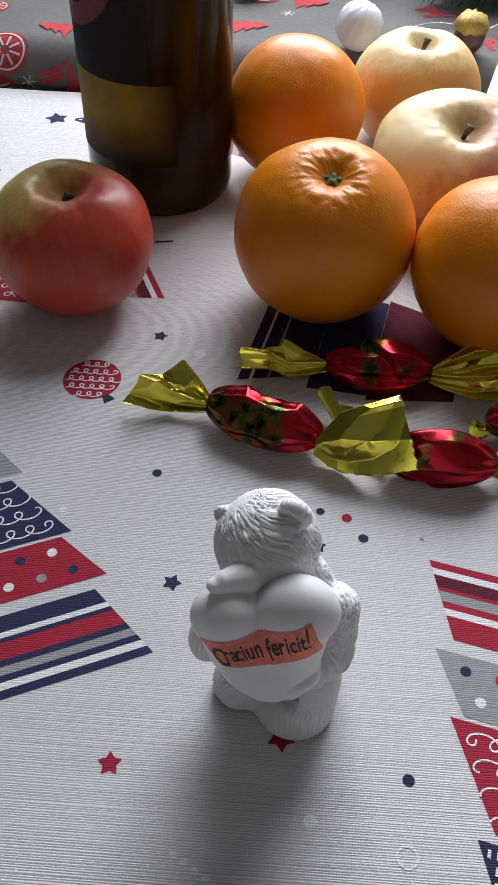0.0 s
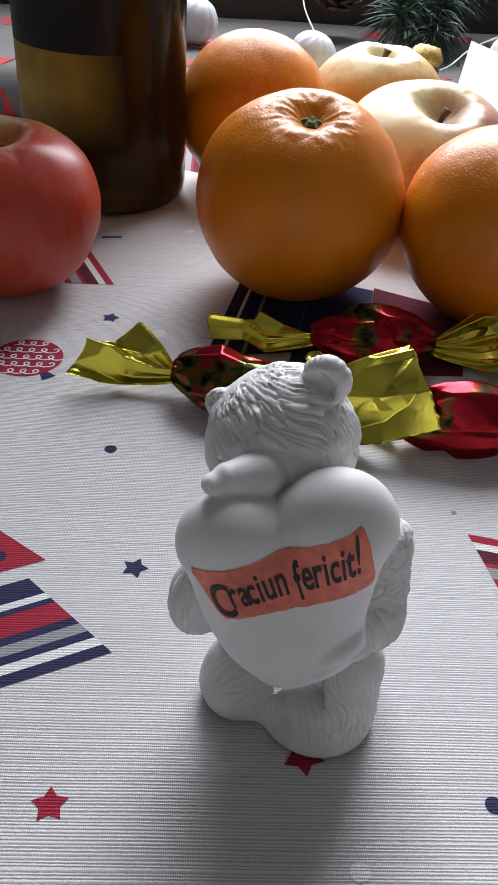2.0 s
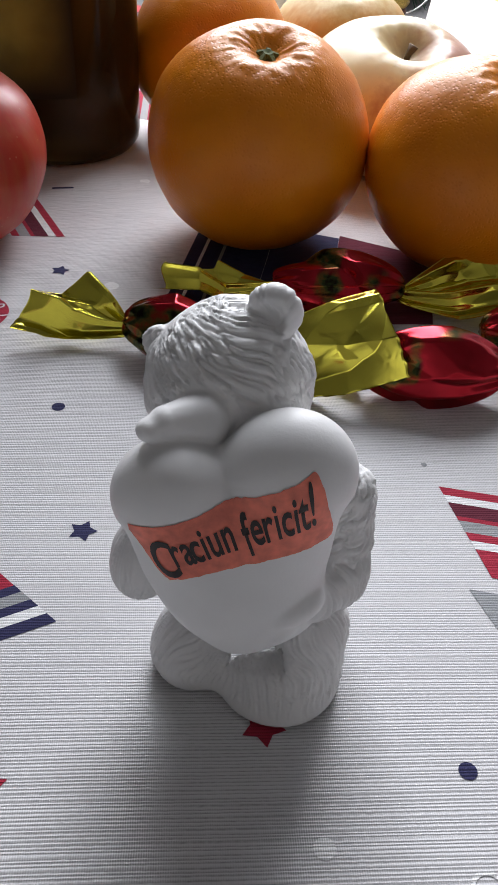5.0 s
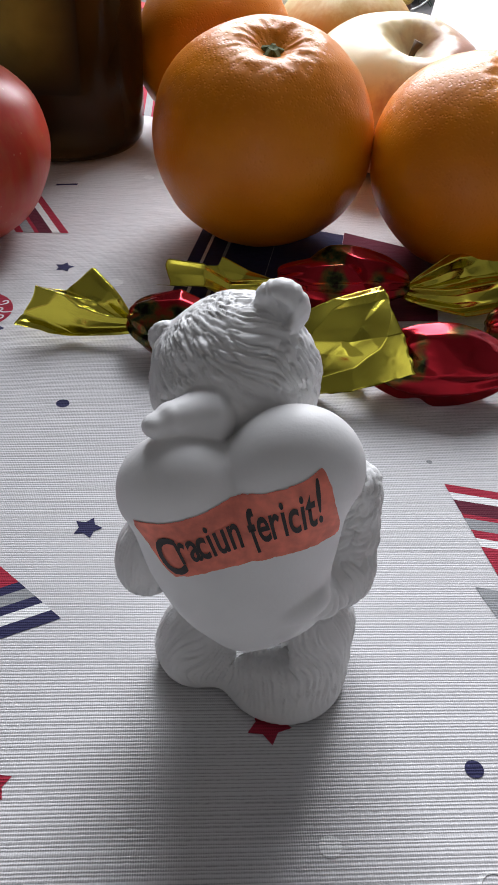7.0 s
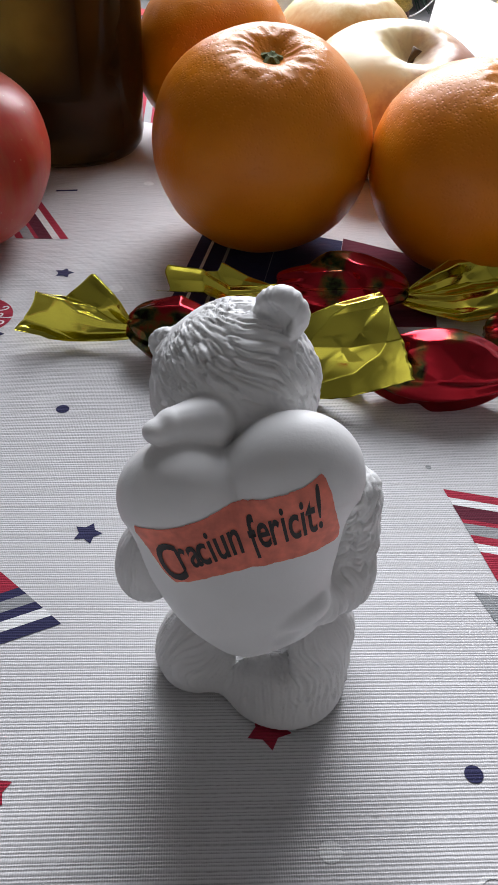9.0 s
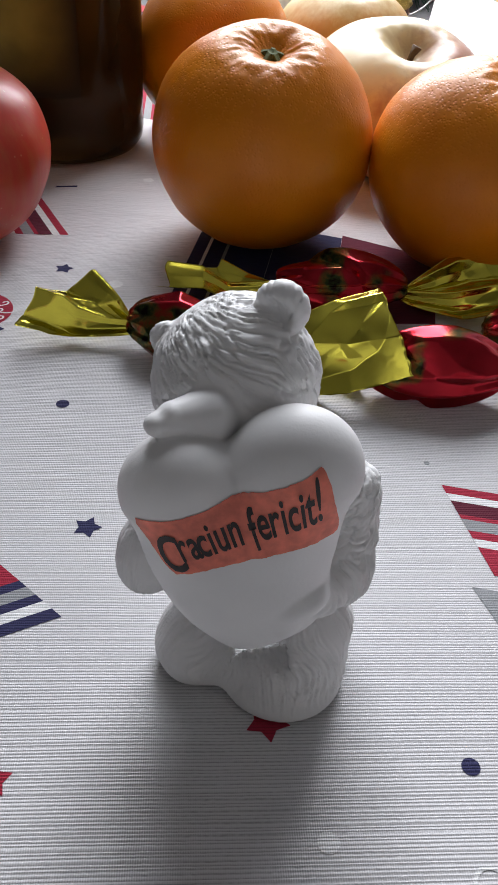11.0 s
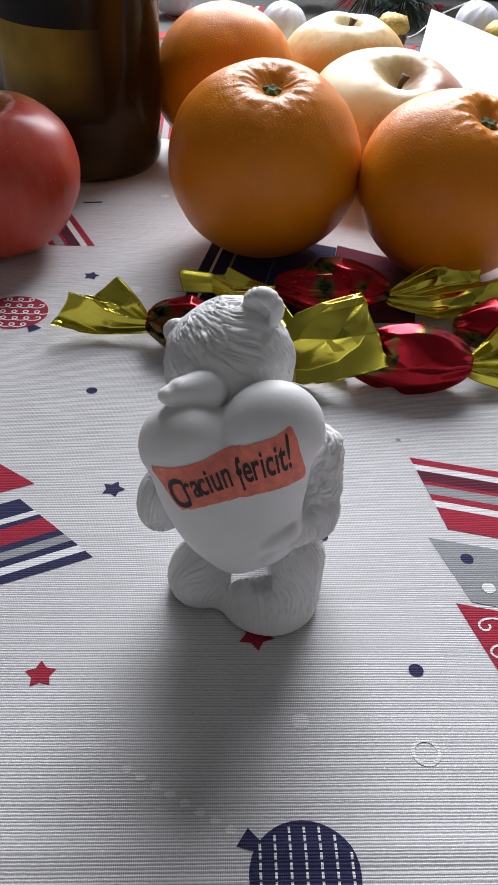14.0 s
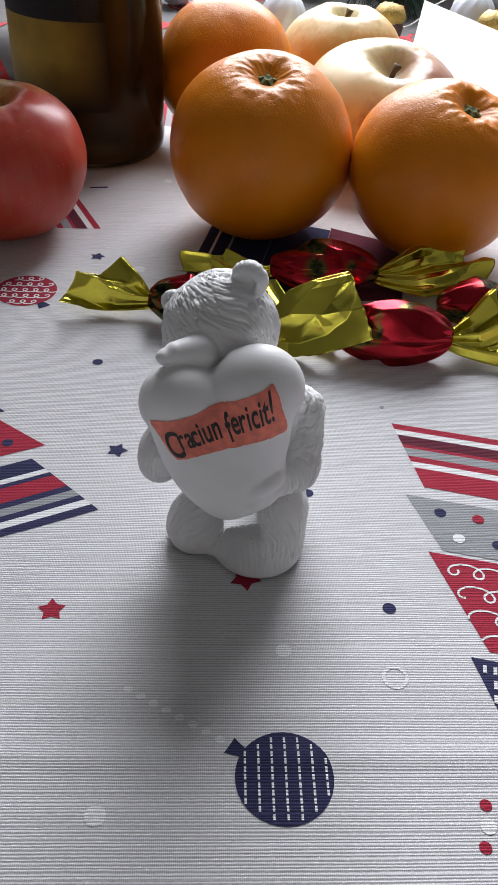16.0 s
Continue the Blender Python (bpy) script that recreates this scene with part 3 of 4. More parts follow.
def surface(shape, lo, hi, step):
    """A closed quad mesh of shape = 0, by surface nets."""
    axes = [np.arange(a, b, step) for a, b in zip(lo, hi)]
    grid = np.stack(np.meshgrid(*axes, indexing="ij"), -1)
    d = np.stack([shape(layer) for layer in grid])
    inside = d < 0
    corner = lambda a, i, j, k: a[i : a.shape[0] - 1 + i, j : a.shape[1] - 1 + j, k : a.shape[2] - 1 + k]  # noqa: E731
    cells = [(i, j, k) for i in (0, 1) for j in (0, 1) for k in (0, 1)]
    count = sum(corner(inside, *c).astype(int) for c in cells)
    mixed = (count > 0) & (count < 8)
    where = np.argwhere(mixed)
    total, hits = np.zeros((len(where), 3)), np.zeros(len(where))
    for c in cells:
        for n in range(3):
            if c[n] == 0:
                e = tuple(v + (m == n) for m, v in enumerate(c))
                da, db = corner(d, *c)[mixed], corner(d, *e)[mixed]
                cross = (da < 0) != (db < 0)
                t = np.where(cross, da / np.where(cross, da - db, 1), 0)
                spot = np.array(c, float) + t[:, None] * np.eye(3)[n]
                total += spot * cross[:, None]
                hits += cross
    verts = np.array(lo) + (where + total / hits[:, None]) * step
    index = np.full(mixed.shape, -1)
    index[mixed] = np.arange(len(where))
    faces = []
    for n in range(3):
        a, b = [(slice(None), slice(1, -1), slice(1, -1)), (slice(1, -1), slice(None), slice(1, -1)), (slice(1, -1), slice(1, -1), slice(None))][n], n
        s = inside[a]
        first = np.take(s, range(s.shape[n] - 1), n)
        change = first != np.take(s, range(1, s.shape[n]), n)
        for flip in (True, False):
            at = np.argwhere(change & (first == flip))
            at[:, [m for m in range(3) if m != n]] += 1
            u, v = np.eye(3, dtype=int)[(n + 1) % 3], np.eye(3, dtype=int)[(n + 2) % 3]
            ring = [at - u - v, at - v, at, at - u]
            quad = np.stack([index[tuple(q.T)] for q in ring], 1)
            faces.append(quad if flip else quad[:, ::-1])
    return verts, np.concatenate(faces)


def furrow(p, centre, axis, across, along, swirl, seed):
    """Carved fur: long grooves that run away from a crown, with rounded locks between them."""
    out = np.zeros(len(p))
    c, ax = Vector(centre), Vector(axis).normalized()
    side = ax.orthogonal().normalized()
    other = ax.cross(side)
    for i, q in enumerate(p):
        v = Vector(q) - c
        flat, h = math.hypot(v.dot(other), v.dot(side)), v.dot(ax)
        a, theta = math.atan2(v.dot(other), v.dot(side)), math.atan2(flat, h)
        sway = noise.noise((v.x * 9 + seed, v.y * 9, v.z * 9))
        b = a + swirl * theta + 0.26 * sway
        run = theta * along + 0.8 * sway
        n1 = abs(noise.noise((math.cos(b) * across, math.sin(b) * across, run + seed)))
        n2 = abs(noise.noise((math.cos(b) * across * 2.1, math.sin(b) * across * 2.1, run * 1.6 + seed + 5)))
        clump = 0.7 + 0.6 * noise.noise((v.x * 22, v.y * 22, v.z * 22 + seed))
        out[i] = (min(1.0, n1 * 4.2) ** 0.8 * 0.72 + min(1.0, n2 * 4.0) * 0.28 - 0.5) * clump * min(1.0, theta * 2.2)
    return out


bear_v, bear_f = surface(bear_shape, (0.06, -0.66, -0.01), (0.74, -0.06, 0.96), 0.0034)
fur_d, plain_d = furry_parts(bear_v), np.minimum(heart(bear_v), smooth_parts(bear_v))
fur = np.clip((plain_d - 0.006) / 0.016, 0, 1) * np.clip(1 - fur_d / 0.02, 0, 1) * np.clip((bear_v[:, 2] - 0.012) / 0.03, 0, 1)
eps = 0.003
slope = np.stack([bear_shape(bear_v + eps * e) - bear_shape(bear_v - eps * e) for e in np.eye(3)], 1)
slope /= np.linalg.norm(slope, axis=1, keepdims=True) + 1e-9
ear_d = ear_shape(bear_v, EAR, 0.84, EAR_TURN)
on_ear, on_head = ear_d < 0.004, bear_v[:, 2] > 0.575 - 0.10 * (bear_v[:, 0] - 0.35)
lock, hairy = np.zeros(len(bear_v)), fur > 0.01
for where, height, args in (
    (hairy & on_ear, 0.0060, ((0.420, -0.320, 0.800), (-0.35, -0.9, 0.1), 4.5, 0.4, 0.0, 3.0)),
    (hairy & on_head & ~on_ear, 0.0160, ((0.345, -0.280, 0.650), (-0.52, 0.34, 0.78), 10.0, 3.0, -0.30, 1.0)),
    (hairy & ~on_head & (bear_v[:, 0] < 0.29) & (bear_v[:, 2] > 0.22), 0.0070, ((0.20, -0.41, 0.50), (0.1, 0.1, 1.0), 9.0, 1.2, 0.2, 7.0)),
    (hairy & ~on_head & (bear_v[:, 0] >= 0.29) & (bear_v[:, 2] > 0.22), 0.0175, ((0.43, -0.31, 0.40), (0.15, 0.25, 1.0), 11.0, 6.0, 0.5, 7.0)),
    (hairy & ~on_head & (bear_v[:, 2] <= 0.22), 0.0105, ((0.42, -0.36, 0.42), (0.05, 0.10, 1.0), 19.0, 5.0, -0.6, 11.0)),
):
    lock[where] = height * furrow(bear_v[where], *args)
bear_v = bear_v + slope * (fur * lock)[:, None]
bear_v[:, 2] = np.maximum(bear_v[:, 2], 0.004)
bear_place = Vector((0.0405, -0.040, 0.0))
bear = new("bear_figurine", mesh_of("bear_figurine", bear_v / 10 - np.array(bear_place), bear_f, PLASTER))
bear.matrix_world = Matrix.Translation(bear_place + Vector((0, 0, 0.0006)))
tagged(bear, "white plaster teddy bear figurine hugging a smooth heart", "figurine")


def heart_front(x, z):
    """The heart's front in decimetres: y at x, z, met from the front."""
    y = np.full(len(x), -0.70)
    for _ in range(80):
        y = np.minimum(y + np.clip(heart(np.stack([x, y, z], 1)), -0.01, 0.02) * 0.8, -0.470)
    return y


def lay_on_heart(me, lift):
    """Moves a flat mesh, drawn in x and z, onto the heart."""
    co = np.empty(len(me.vertices) * 3)
    me.vertices.foreach_get("co", co)
    co = co.reshape(-1, 3)
    co[:, 1] = heart_front(co[:, 0] * 10, co[:, 2] * 10) / 10 - lift
    co[:, 2] += 0.0006
    me.vertices.foreach_set("co", co.ravel())
    me.update()


# the painted banner: a slanted coral strip with the greeting; across and up from -1 to 1
def on_banner(u, w):
    """A place on the strip, in metres, before it is laid on the heart."""
    a, b = (u + 1) / 2, (w + 1) / 2
    low = (0.0236 + 0.0299 * a, 0.0446 + 0.0084 * a)
    high = (0.0163 + 0.0324 * a, 0.0560 + 0.0134 * a)
    bow = (0.0018 - 0.0035 * b) * (1 - u * u)
    return low[0] + (high[0] - low[0]) * b, low[1] + (high[1] - low[1]) * b + bow


rows_n, cols_n = 30, 80
verts = []
for j in range(rows_n):
    for i in range(cols_n):
        u, w = 2 * i / (cols_n - 1) - 1, 2 * j / (rows_n - 1) - 1
        round_off = 1 - 0.05 * max(0.0, abs(w) - 0.7) / 0.3
        u *= round_off + 0.012 * noise.noise((w * 5, u, 2.0)) * (abs(u) > 0.9)
        w *= 1 + 0.05 * noise.noise((u * 7, 1.0, w)) + 0.03 * noise.noise((u * 24, 5.0, w))
        x, z = on_banner(u, w)
        verts.append((x, 0, z))
faces = [(j * cols_n + i, j * cols_n + i + 1, (j + 1) * cols_n + i + 1, (j + 1) * cols_n + i) for j in range(rows_n - 1) for i in range(cols_n - 1)]
spots = np.array(verts) * 10
keep = heart(np.stack([spots[:, 0], heart_front(spots[:, 0], spots[:, 2]), spots[:, 2]], 1)) < 0.004
faces = [f for f in faces if all(keep[i] for i in f)]
banner_me = mesh_of("greeting_banner", verts, faces, STICKER)
lay_on_heart(banner_me, 0.00018)
banner = tagged(new("greeting_banner", banner_me), "coral red banner with a black handwritten greeting on the plaster heart", "banner")


def letter_mesh(letter):
    """One letter of the built-in font as a mesh, one unit high."""
    font = bpy.data.curves.new("letter", "FONT")
    font.body, font.size, font.shear, font.offset, font.resolution_u = letter, 1.0, 0.36, 0.016, 4
    holder = new("letter", font)
    me = bpy.data.meshes.new_from_object(holder.evaluated_get(bpy.context.evaluated_depsgraph_get()))
    bpy.data.objects.remove(holder)
    return me


# the capital is drawn large and sweeps below the line, the second word stands taller
text_bm, pen = bmesh.new(), 0.0
for letter in "Craciun fericit!":
    if letter == " ":
        pen += 0.24
        continue
    tall, drop = {"C": (1.30, -0.24), "f": (1.30, -0.20), "!": (1.15, 0.02), "t": (1.15, 0.0)}.get(letter, (1.10, 0.0))
    one = bmesh.new()
    glyph = letter_mesh(letter)
    one.from_mesh(glyph)
    bpy.data.meshes.remove(glyph)
    left, right = min(v.co.x for v in one.verts), max(v.co.x for v in one.verts)
    narrow = 1.15 if letter == "C" else 0.84
    for v in one.verts:
        v.co = ((v.co.x - left) * narrow + pen, v.co.y * tall + drop, 0)
    pen += (right - left) * narrow - (0.26 if letter == "C" else 0.12 if letter == "f" else 0.055)
    glyph = bpy.data.meshes.new("letter")
    one.to_mesh(glyph)
    one.free()
    text_bm.from_mesh(glyph)
    bpy.data.meshes.remove(glyph)
bmesh.ops.triangulate(text_bm, faces=text_bm.faces)
bmesh.ops.subdivide_edges(text_bm, edges=[e for e in text_bm.edges if e.calc_length() > 0.14], cuts=2, use_grid_fill=False)
bmesh.ops.triangulate(text_bm, faces=text_bm.faces)
span = max(v.co.x for v in text_bm.verts)
for v in text_bm.verts:
    u = -0.97 + 1.87 * v.co.x / span
    x, z = on_banner(u, -0.40 + v.co.y * 1.42 + 0.15 * u)
    v.co = (x, 0, z)
text_me = bpy.data.meshes.new("lettering")
text_bm.to_mesh(text_me)
text_bm.free()
text_me.materials.append(INK)
lay_on_heart(text_me, 0.00034)
part_mesh("lettering", text_me, banner, "black slanted script lettering")


# ---- fruit ----
def fruit_mesh(name, r, height, dimple, wide, wrinkle, material, seed, shoulder=0.0, base_dimple=0.0, lobes=0.0, cols=144, rows=96):
    """A fruit round its own axis: a flattened ball with a hollow at the stem, folds round it, and an uneven outline."""
    verts, faces = [], []
    for j in range(rows + 1):
        th = math.pi * j / rows
        for i in range(cols):
            ph = 2 * math.pi * i / cols
            x, y, z = math.sin(th) * math.cos(ph), math.sin(th) * math.sin(ph), math.cos(th)
            rad = 1.0 + shoulder * math.sin(th) * z + lobes * math.cos(5 * ph + seed) * math.sin(th)
            low = 1.0 + 0.020 * noise.noise((x * 1.5 + seed, y * 1.5, z * 1.5)) + 0.006 * noise.noise((x * 5 + seed, y * 5, z * 5))
            near = math.exp(-((th / wide) ** 2))
            ring = math.exp(-(((th - wide * 1.35) / (wide * 0.95)) ** 2))
            folds = 0.5 * noise.noise((math.cos(ph) * 2.2 + seed, math.sin(ph) * 2.2, th * 2)) + 0.35 * noise.noise((math.cos(ph) * 5.0, math.sin(ph) * 5.0 + seed, th * 9)) + 0.65 * noise.noise((x * 11 + seed, y * 11, z * 11)) + 0.30 * noise.noise((x * 24 + seed, y * 24, z * 24))
            under = math.exp(-(((math.pi - th) / 0.34) ** 2))
            px, py = x * r * rad * low, y * r * rad * low
            pz = z * height / 2 * low - dimple * near + lobes * 1.5 * height / 2 * math.cos(5 * ph + seed) * math.exp(-(((th - 0.55) / 0.3) ** 2)) + base_dimple * under + wrinkle * ring * folds
            px *= 1 + wrinkle / r * ring * folds * 0.8
            py *= 1 + wrinkle / r * ring * folds * 0.8
            verts.append((px, py, pz))
    for j in range(rows):
        for i in range(cols):
            a, b = j * cols + i, j * cols + (i + 1) % cols
            faces.append((a, a + cols, b + cols, b))
    return mesh_of(name, verts, faces, material)


def put_fruit(name, me, x, y, tilt, turn, label, category, group=""):
    """Stands a fruit on the cloth, its stem axis tilted and turned; the lowest point touches."""
    m = pose(0, 0, 0, 0, 0, turn) @ pose(0, 0, 0, tilt)
    low = min((m @ v.co).z for v in me.vertices)
    ob = new(name, me)
    ob.matrix_world = Matrix.Translation((x, y, -low + 0.0004)) @ m
    return tagged(ob, label, category, group)


def calyx_mesh(seed):
    """The dry green button of an orange with its star of sepals."""
    verts, faces = [(0, 0, 0.0012)], []
    for k in range(20):
        a, r = 2 * math.pi * k / 20, 0.0052 * (1.0 if k % 4 < 2 else 0.55) * (1 + 0.25 * noise.noise((k * 1.7, seed, 0)))
        verts += [(0.0018 * math.cos(a), 0.0018 * math.sin(a), 0.0018), (r * math.cos(a), r * math.sin(a), 0.0004), (r * 0.9 * math.cos(a), r * 0.9 * math.sin(a), -0.0012)]
    for k in range(20):
        a, b = 1 + 3 * k, 1 + 3 * ((k + 1) % 20)
        faces += [(0, a, b), (a, a + 1, b + 1, b), (a + 1, a + 2, b + 2, b + 1)]
    return mesh_of("calyx", verts, faces, CALYX, False)


for x, y, r, h, tilt, turn, seed, label in (
    (0.0545, 0.1810, 0.0450, 0.0858, 18, 4, 3.0, "large ripe orange with a wrinkled top and dry green button"),
    (0.1395, 0.1640, 0.0430, 0.0810, 22, 35, 9.0, "large ripe orange with glossy pitted peel beside the sweets"),
    (0.0371, 0.3164, 0.0420, 0.0825, -60, 30, 15.0, "ripe orange resting between bottle and pale apples"),
):
    ob = put_fruit("orange", fruit_mesh("orange", r, h, 0.0078, 0.205, 0.0011, PEEL, seed), x, y, tilt, turn, label, "orange", "oranges on the table")
    part_mesh("calyx", calyx_mesh(seed), ob, "dry green calyx button", Matrix.Translation((0, 0, h / 2 - 0.0070)))

for x, y, r, h, tilt, turn, seed, mat, label, length in (
    (-0.0710, 0.1751, 0.0408, 0.0735, 6, 0, 21.0, RED_SKIN, "red apple with a yellow patch near its stem hollow", 0.004),
    (0.1285, 0.2700, 0.0472, 0.0690, 18, 14, 33.0, PINK_SKIN, "pale yellow apple with a faint blush and short stalk", 0.0080),
    (0.1150, 0.3690, 0.0420, 0.0760, 4, 10, 41.0, PALE_SKIN, "pale yellow apple with a deep stem hollow", 0.010),
):
    ob = put_fruit("apple", fruit_mesh("apple", r, h, 0.0135, 0.25, 0.0004, mat, seed, 0.07, 0.007, 0.008), x, y, tilt, turn, label, "apple", "apples on the table")
    foot_z = h / 2 - 0.0140
    part_mesh("stalk", tube("stalk", [(0, 0, foot_z), (0.0008, 0.0004, foot_z + length * 0.5), (0.0026, 0.0012, foot_z + length)], [0.0014, 0.0015, 0.0026], STALK, 8), ob, "short brown stalk")

# ---- bottle ----
BOTTLE_R = 0.0432
bottle = empty("wine_bottle", pose(-0.0430, 0.2935, 0.0005), "dark olive-brown glass wine bottle with a black and crimson label", "bottle")
profile = [(0.0, 0.006), (0.022, 0.004), (0.0350, 0.0), (0.0400, 0.0015), (0.0424, 0.005), (BOTTLE_R, 0.010), (BOTTLE_R, 0.190), (0.0412, 0.208), (0.034, 0.232), (0.022, 0.252), (0.0160, 0.270), (0.0145, 0.305), (0.0165, 0.307), (0.0165, 0.315), (0.0140, 0.317), (0.0, 0.317)]
part_mesh("glass_body", lathe("glass_body", profile, GLASS, 96), bottle)


def wrap(name, a0, a1, z0, z1, lift, material, shape=None, n=40, rows=24):
    """A label piece on the bottle between two angles; shape tells which cells it keeps."""
    verts, faces = [], []
    for j in range(rows + 1):
        for i in range(n + 1):
            a, z = radians(a0 + (a1 - a0) * i / n), z0 + (z1 - z0) * j / rows
            verts.append(((BOTTLE_R + lift) * math.cos(a), (BOTTLE_R + lift) * math.sin(a), z))
    for j in range(rows):
        for i in range(n):
            if shape is None or shape(a0 + (a1 - a0) * (i + 0.5) / n, z0 + (z1 - z0) * (j + 0.5) / rows):
                a = j * (n + 1) + i
                faces.append((a, a + 1, a + n + 2, a + n + 1))
    return mesh_of(name, verts, faces, material)


paper = part_mesh("label", wrap("label", 165, 273, 0.080, 0.182, 0.0003, LABEL_BLACK), bottle, "black paper label")


# Light passing through wine and glass, painted as a gold patch below the label.
part_mesh("label_band", wrap("label_band", 165, 292, 0.034, 0.080, 0.0003, GLASS_GLOW), bottle, "olive gold glow of light through the glass, painted as a band")


def in_ring(a, z):
    d = math.hypot((a - 207) * 0.00072, z - 0.137)
    return 0.0245 < d < 0.0350


part_mesh("label_ring", wrap("label_ring", 166, 264, 0.095, 0.180, 0.0005, LABEL_RED, in_ring, 90, 90), paper, "crimson ring on the label")
for k, (a, w) in enumerate(((218, 5), (225, 6), (233, 5))):
    part_mesh("label_mark", wrap("label_mark", a, a + w, 0.141, 0.148, 0.0005, LABEL_GREY, (lambda b, z, a=a, w=w: math.hypot((b - a - w / 2) / (w / 2), (z - 0.1445) / 0.0035) > 0.62), 10, 10), paper, "grey bar of lettering")


badge = part_mesh("label_badge", wrap("label_badge", 275, 306, 0.1745, 0.1895, 0.0003, LABEL_BLACK), bottle, "small dark badge with a yellow border")
part_mesh("badge_border", wrap("badge_border", 275, 306, 0.1745, 0.1895, 0.0005, LABEL_YELLOW, lambda a, z: z < 0.1785 or a < 284 or 290 < a < 296, 40, 24), badge, "yellow border")


# ---- sweets in twisted wrappers ----
def creases(seed, count, reach, steep):
    """Straight sharp folds across a sheet: height at (u, v), flat between the folds."""
    r = random.Random(seed)
    lines = []
    for k in range(count):
        a = r.uniform(0, math.pi)
        lines.append((math.cos(a), math.sin(a), r.uniform(-reach, reach), steep * r.uniform(0.5, 1.0) * (1 if k % 2 else -1)))
    flat = sum(h * abs(c) for _, _, c, h in lines)
    return lambda u, v: sum(h * abs(cu * u + cv * v - c) for cu, cv, c, h in lines) - flat


def sweet_body(seed, length, r, roll, material):
    """A sweet in taut foil: long flat faces with sharp edges, gathered into pleats at both ends."""
    verts, faces, n, m = [], [], 96, 96
    pick = random.Random(seed)
    sides = 7
    planes = [(math.pi / 2 - radians(roll) + 2 * math.pi * (k + pick.uniform(-0.22, 0.22)) / sides, pick.uniform(0.86, 1.04)) for k in range(sides)]
    planes[0] = (math.pi / 2 - radians(roll), 1.04)
    dents = creases(seed, 18, 0.022, 0.18)
    more = creases(seed + 40, 18, 0.022, 0.18)
    for i in range(n + 1):
        s = i / n
        swell = max(0.0, math.sin(math.pi * s)) ** 0.60
        ends = (1 - swell) ** 1.3
        for k in range(m):
            a = 2 * math.pi * k / m
            b = a + 0.5 * (s - 0.5)
            facet = min(d / max(0.30, math.cos(b - at)) for at, d in planes)
            facet = min(facet, 1.16)
            rad = (0.0022 + (r - 0.0022) * swell) * (facet * swell + 1 - swell)
            rad *= 1 + 0.30 * math.asin(math.sin(a * 8 + seed)) / 1.57 * ends
            fold = dents if math.sin(a) > 0 else more
            rad += swell * max(-0.0018, min(0.0018, fold(length * (s - 0.5), r * math.cos(a) * 1.3)))
            rad = max(0.0012, rad)
            verts.append((length * (s - 0.5), rad * math.cos(a) * 1.12, rad * math.sin(a) * 0.92))
    for i in range(n):
        for k in range(m):
            a, b = i * m + k, i * m + (k + 1) % m
            faces.append((a, b, b + m, a + m))
    faces += [tuple(range(m))[::-1], tuple(range(n * m, n * m + m))]
    return mesh_of("wrapped_body", verts, faces, material)


def twist_fan(seed, length, spread, rise, pleats, skew=0.0):
    """A fan of gold foil that opens from the twist: sharp pleats, crumpled, with a ragged rim and the foil's thickness."""
    n, m = 60, 80
    crumple = creases(seed * 3 + 1, 22, spread * 1.2, 0.27)
    top = []
    for i in range(n + 1):
        s = i / n
        for k in range(m + 1):
            t = 2 * k / m - 1
            half = 0.0020 + (spread - 0.0020) * (s ** 0.8)
            reach = length * s * (1 + skew * t - 0.16 * abs(t) + 0.10 * s * noise.noise((t * 2.2, seed, 1.0)))
            fold = math.asin(math.sin(t * math.pi * pleats * 1.5 + seed)) / 1.57
            tight = math.asin(math.sin(t * math.pi * 5 + seed)) / 1.57
            z = rise * s * (0.45 + 0.55 * s) + (0.0008 + 0.0034 * s) * fold * (1 - 0.4 * s * abs(t)) + 0.0009 * (1 - s) * tight
            z += min(1.0, s * 1.8) * max(-0.0034, min(0.0034, crumple(reach - length * 0.6, half * t)))
            z += 0.0016 * (1 - s) * math.cos(t * 3.1)
            top.append((reach, half * t, z))
    verts = top + [(x, y, z - 0.00012) for x, y, z in top]
    low, faces, w = len(top), [], m + 1
    for i in range(n):
        for k in range(m):
            a = i * w + k
            faces += [(a, a + w, a + w + 1, a + 1), (low + a + 1, low + a + w + 1, low + a + w, low + a)]
    rim = [i * w for i in range(n + 1)] + [n * w + k for k in range(1, w)] + [i * w + m for i in range(n - 1, -1, -1)]
    faces += [(a, b, low + b, low + a) for a, b in zip(rim, rim[1:])]
    return mesh_of("foil_twist", verts, faces, GOLD)


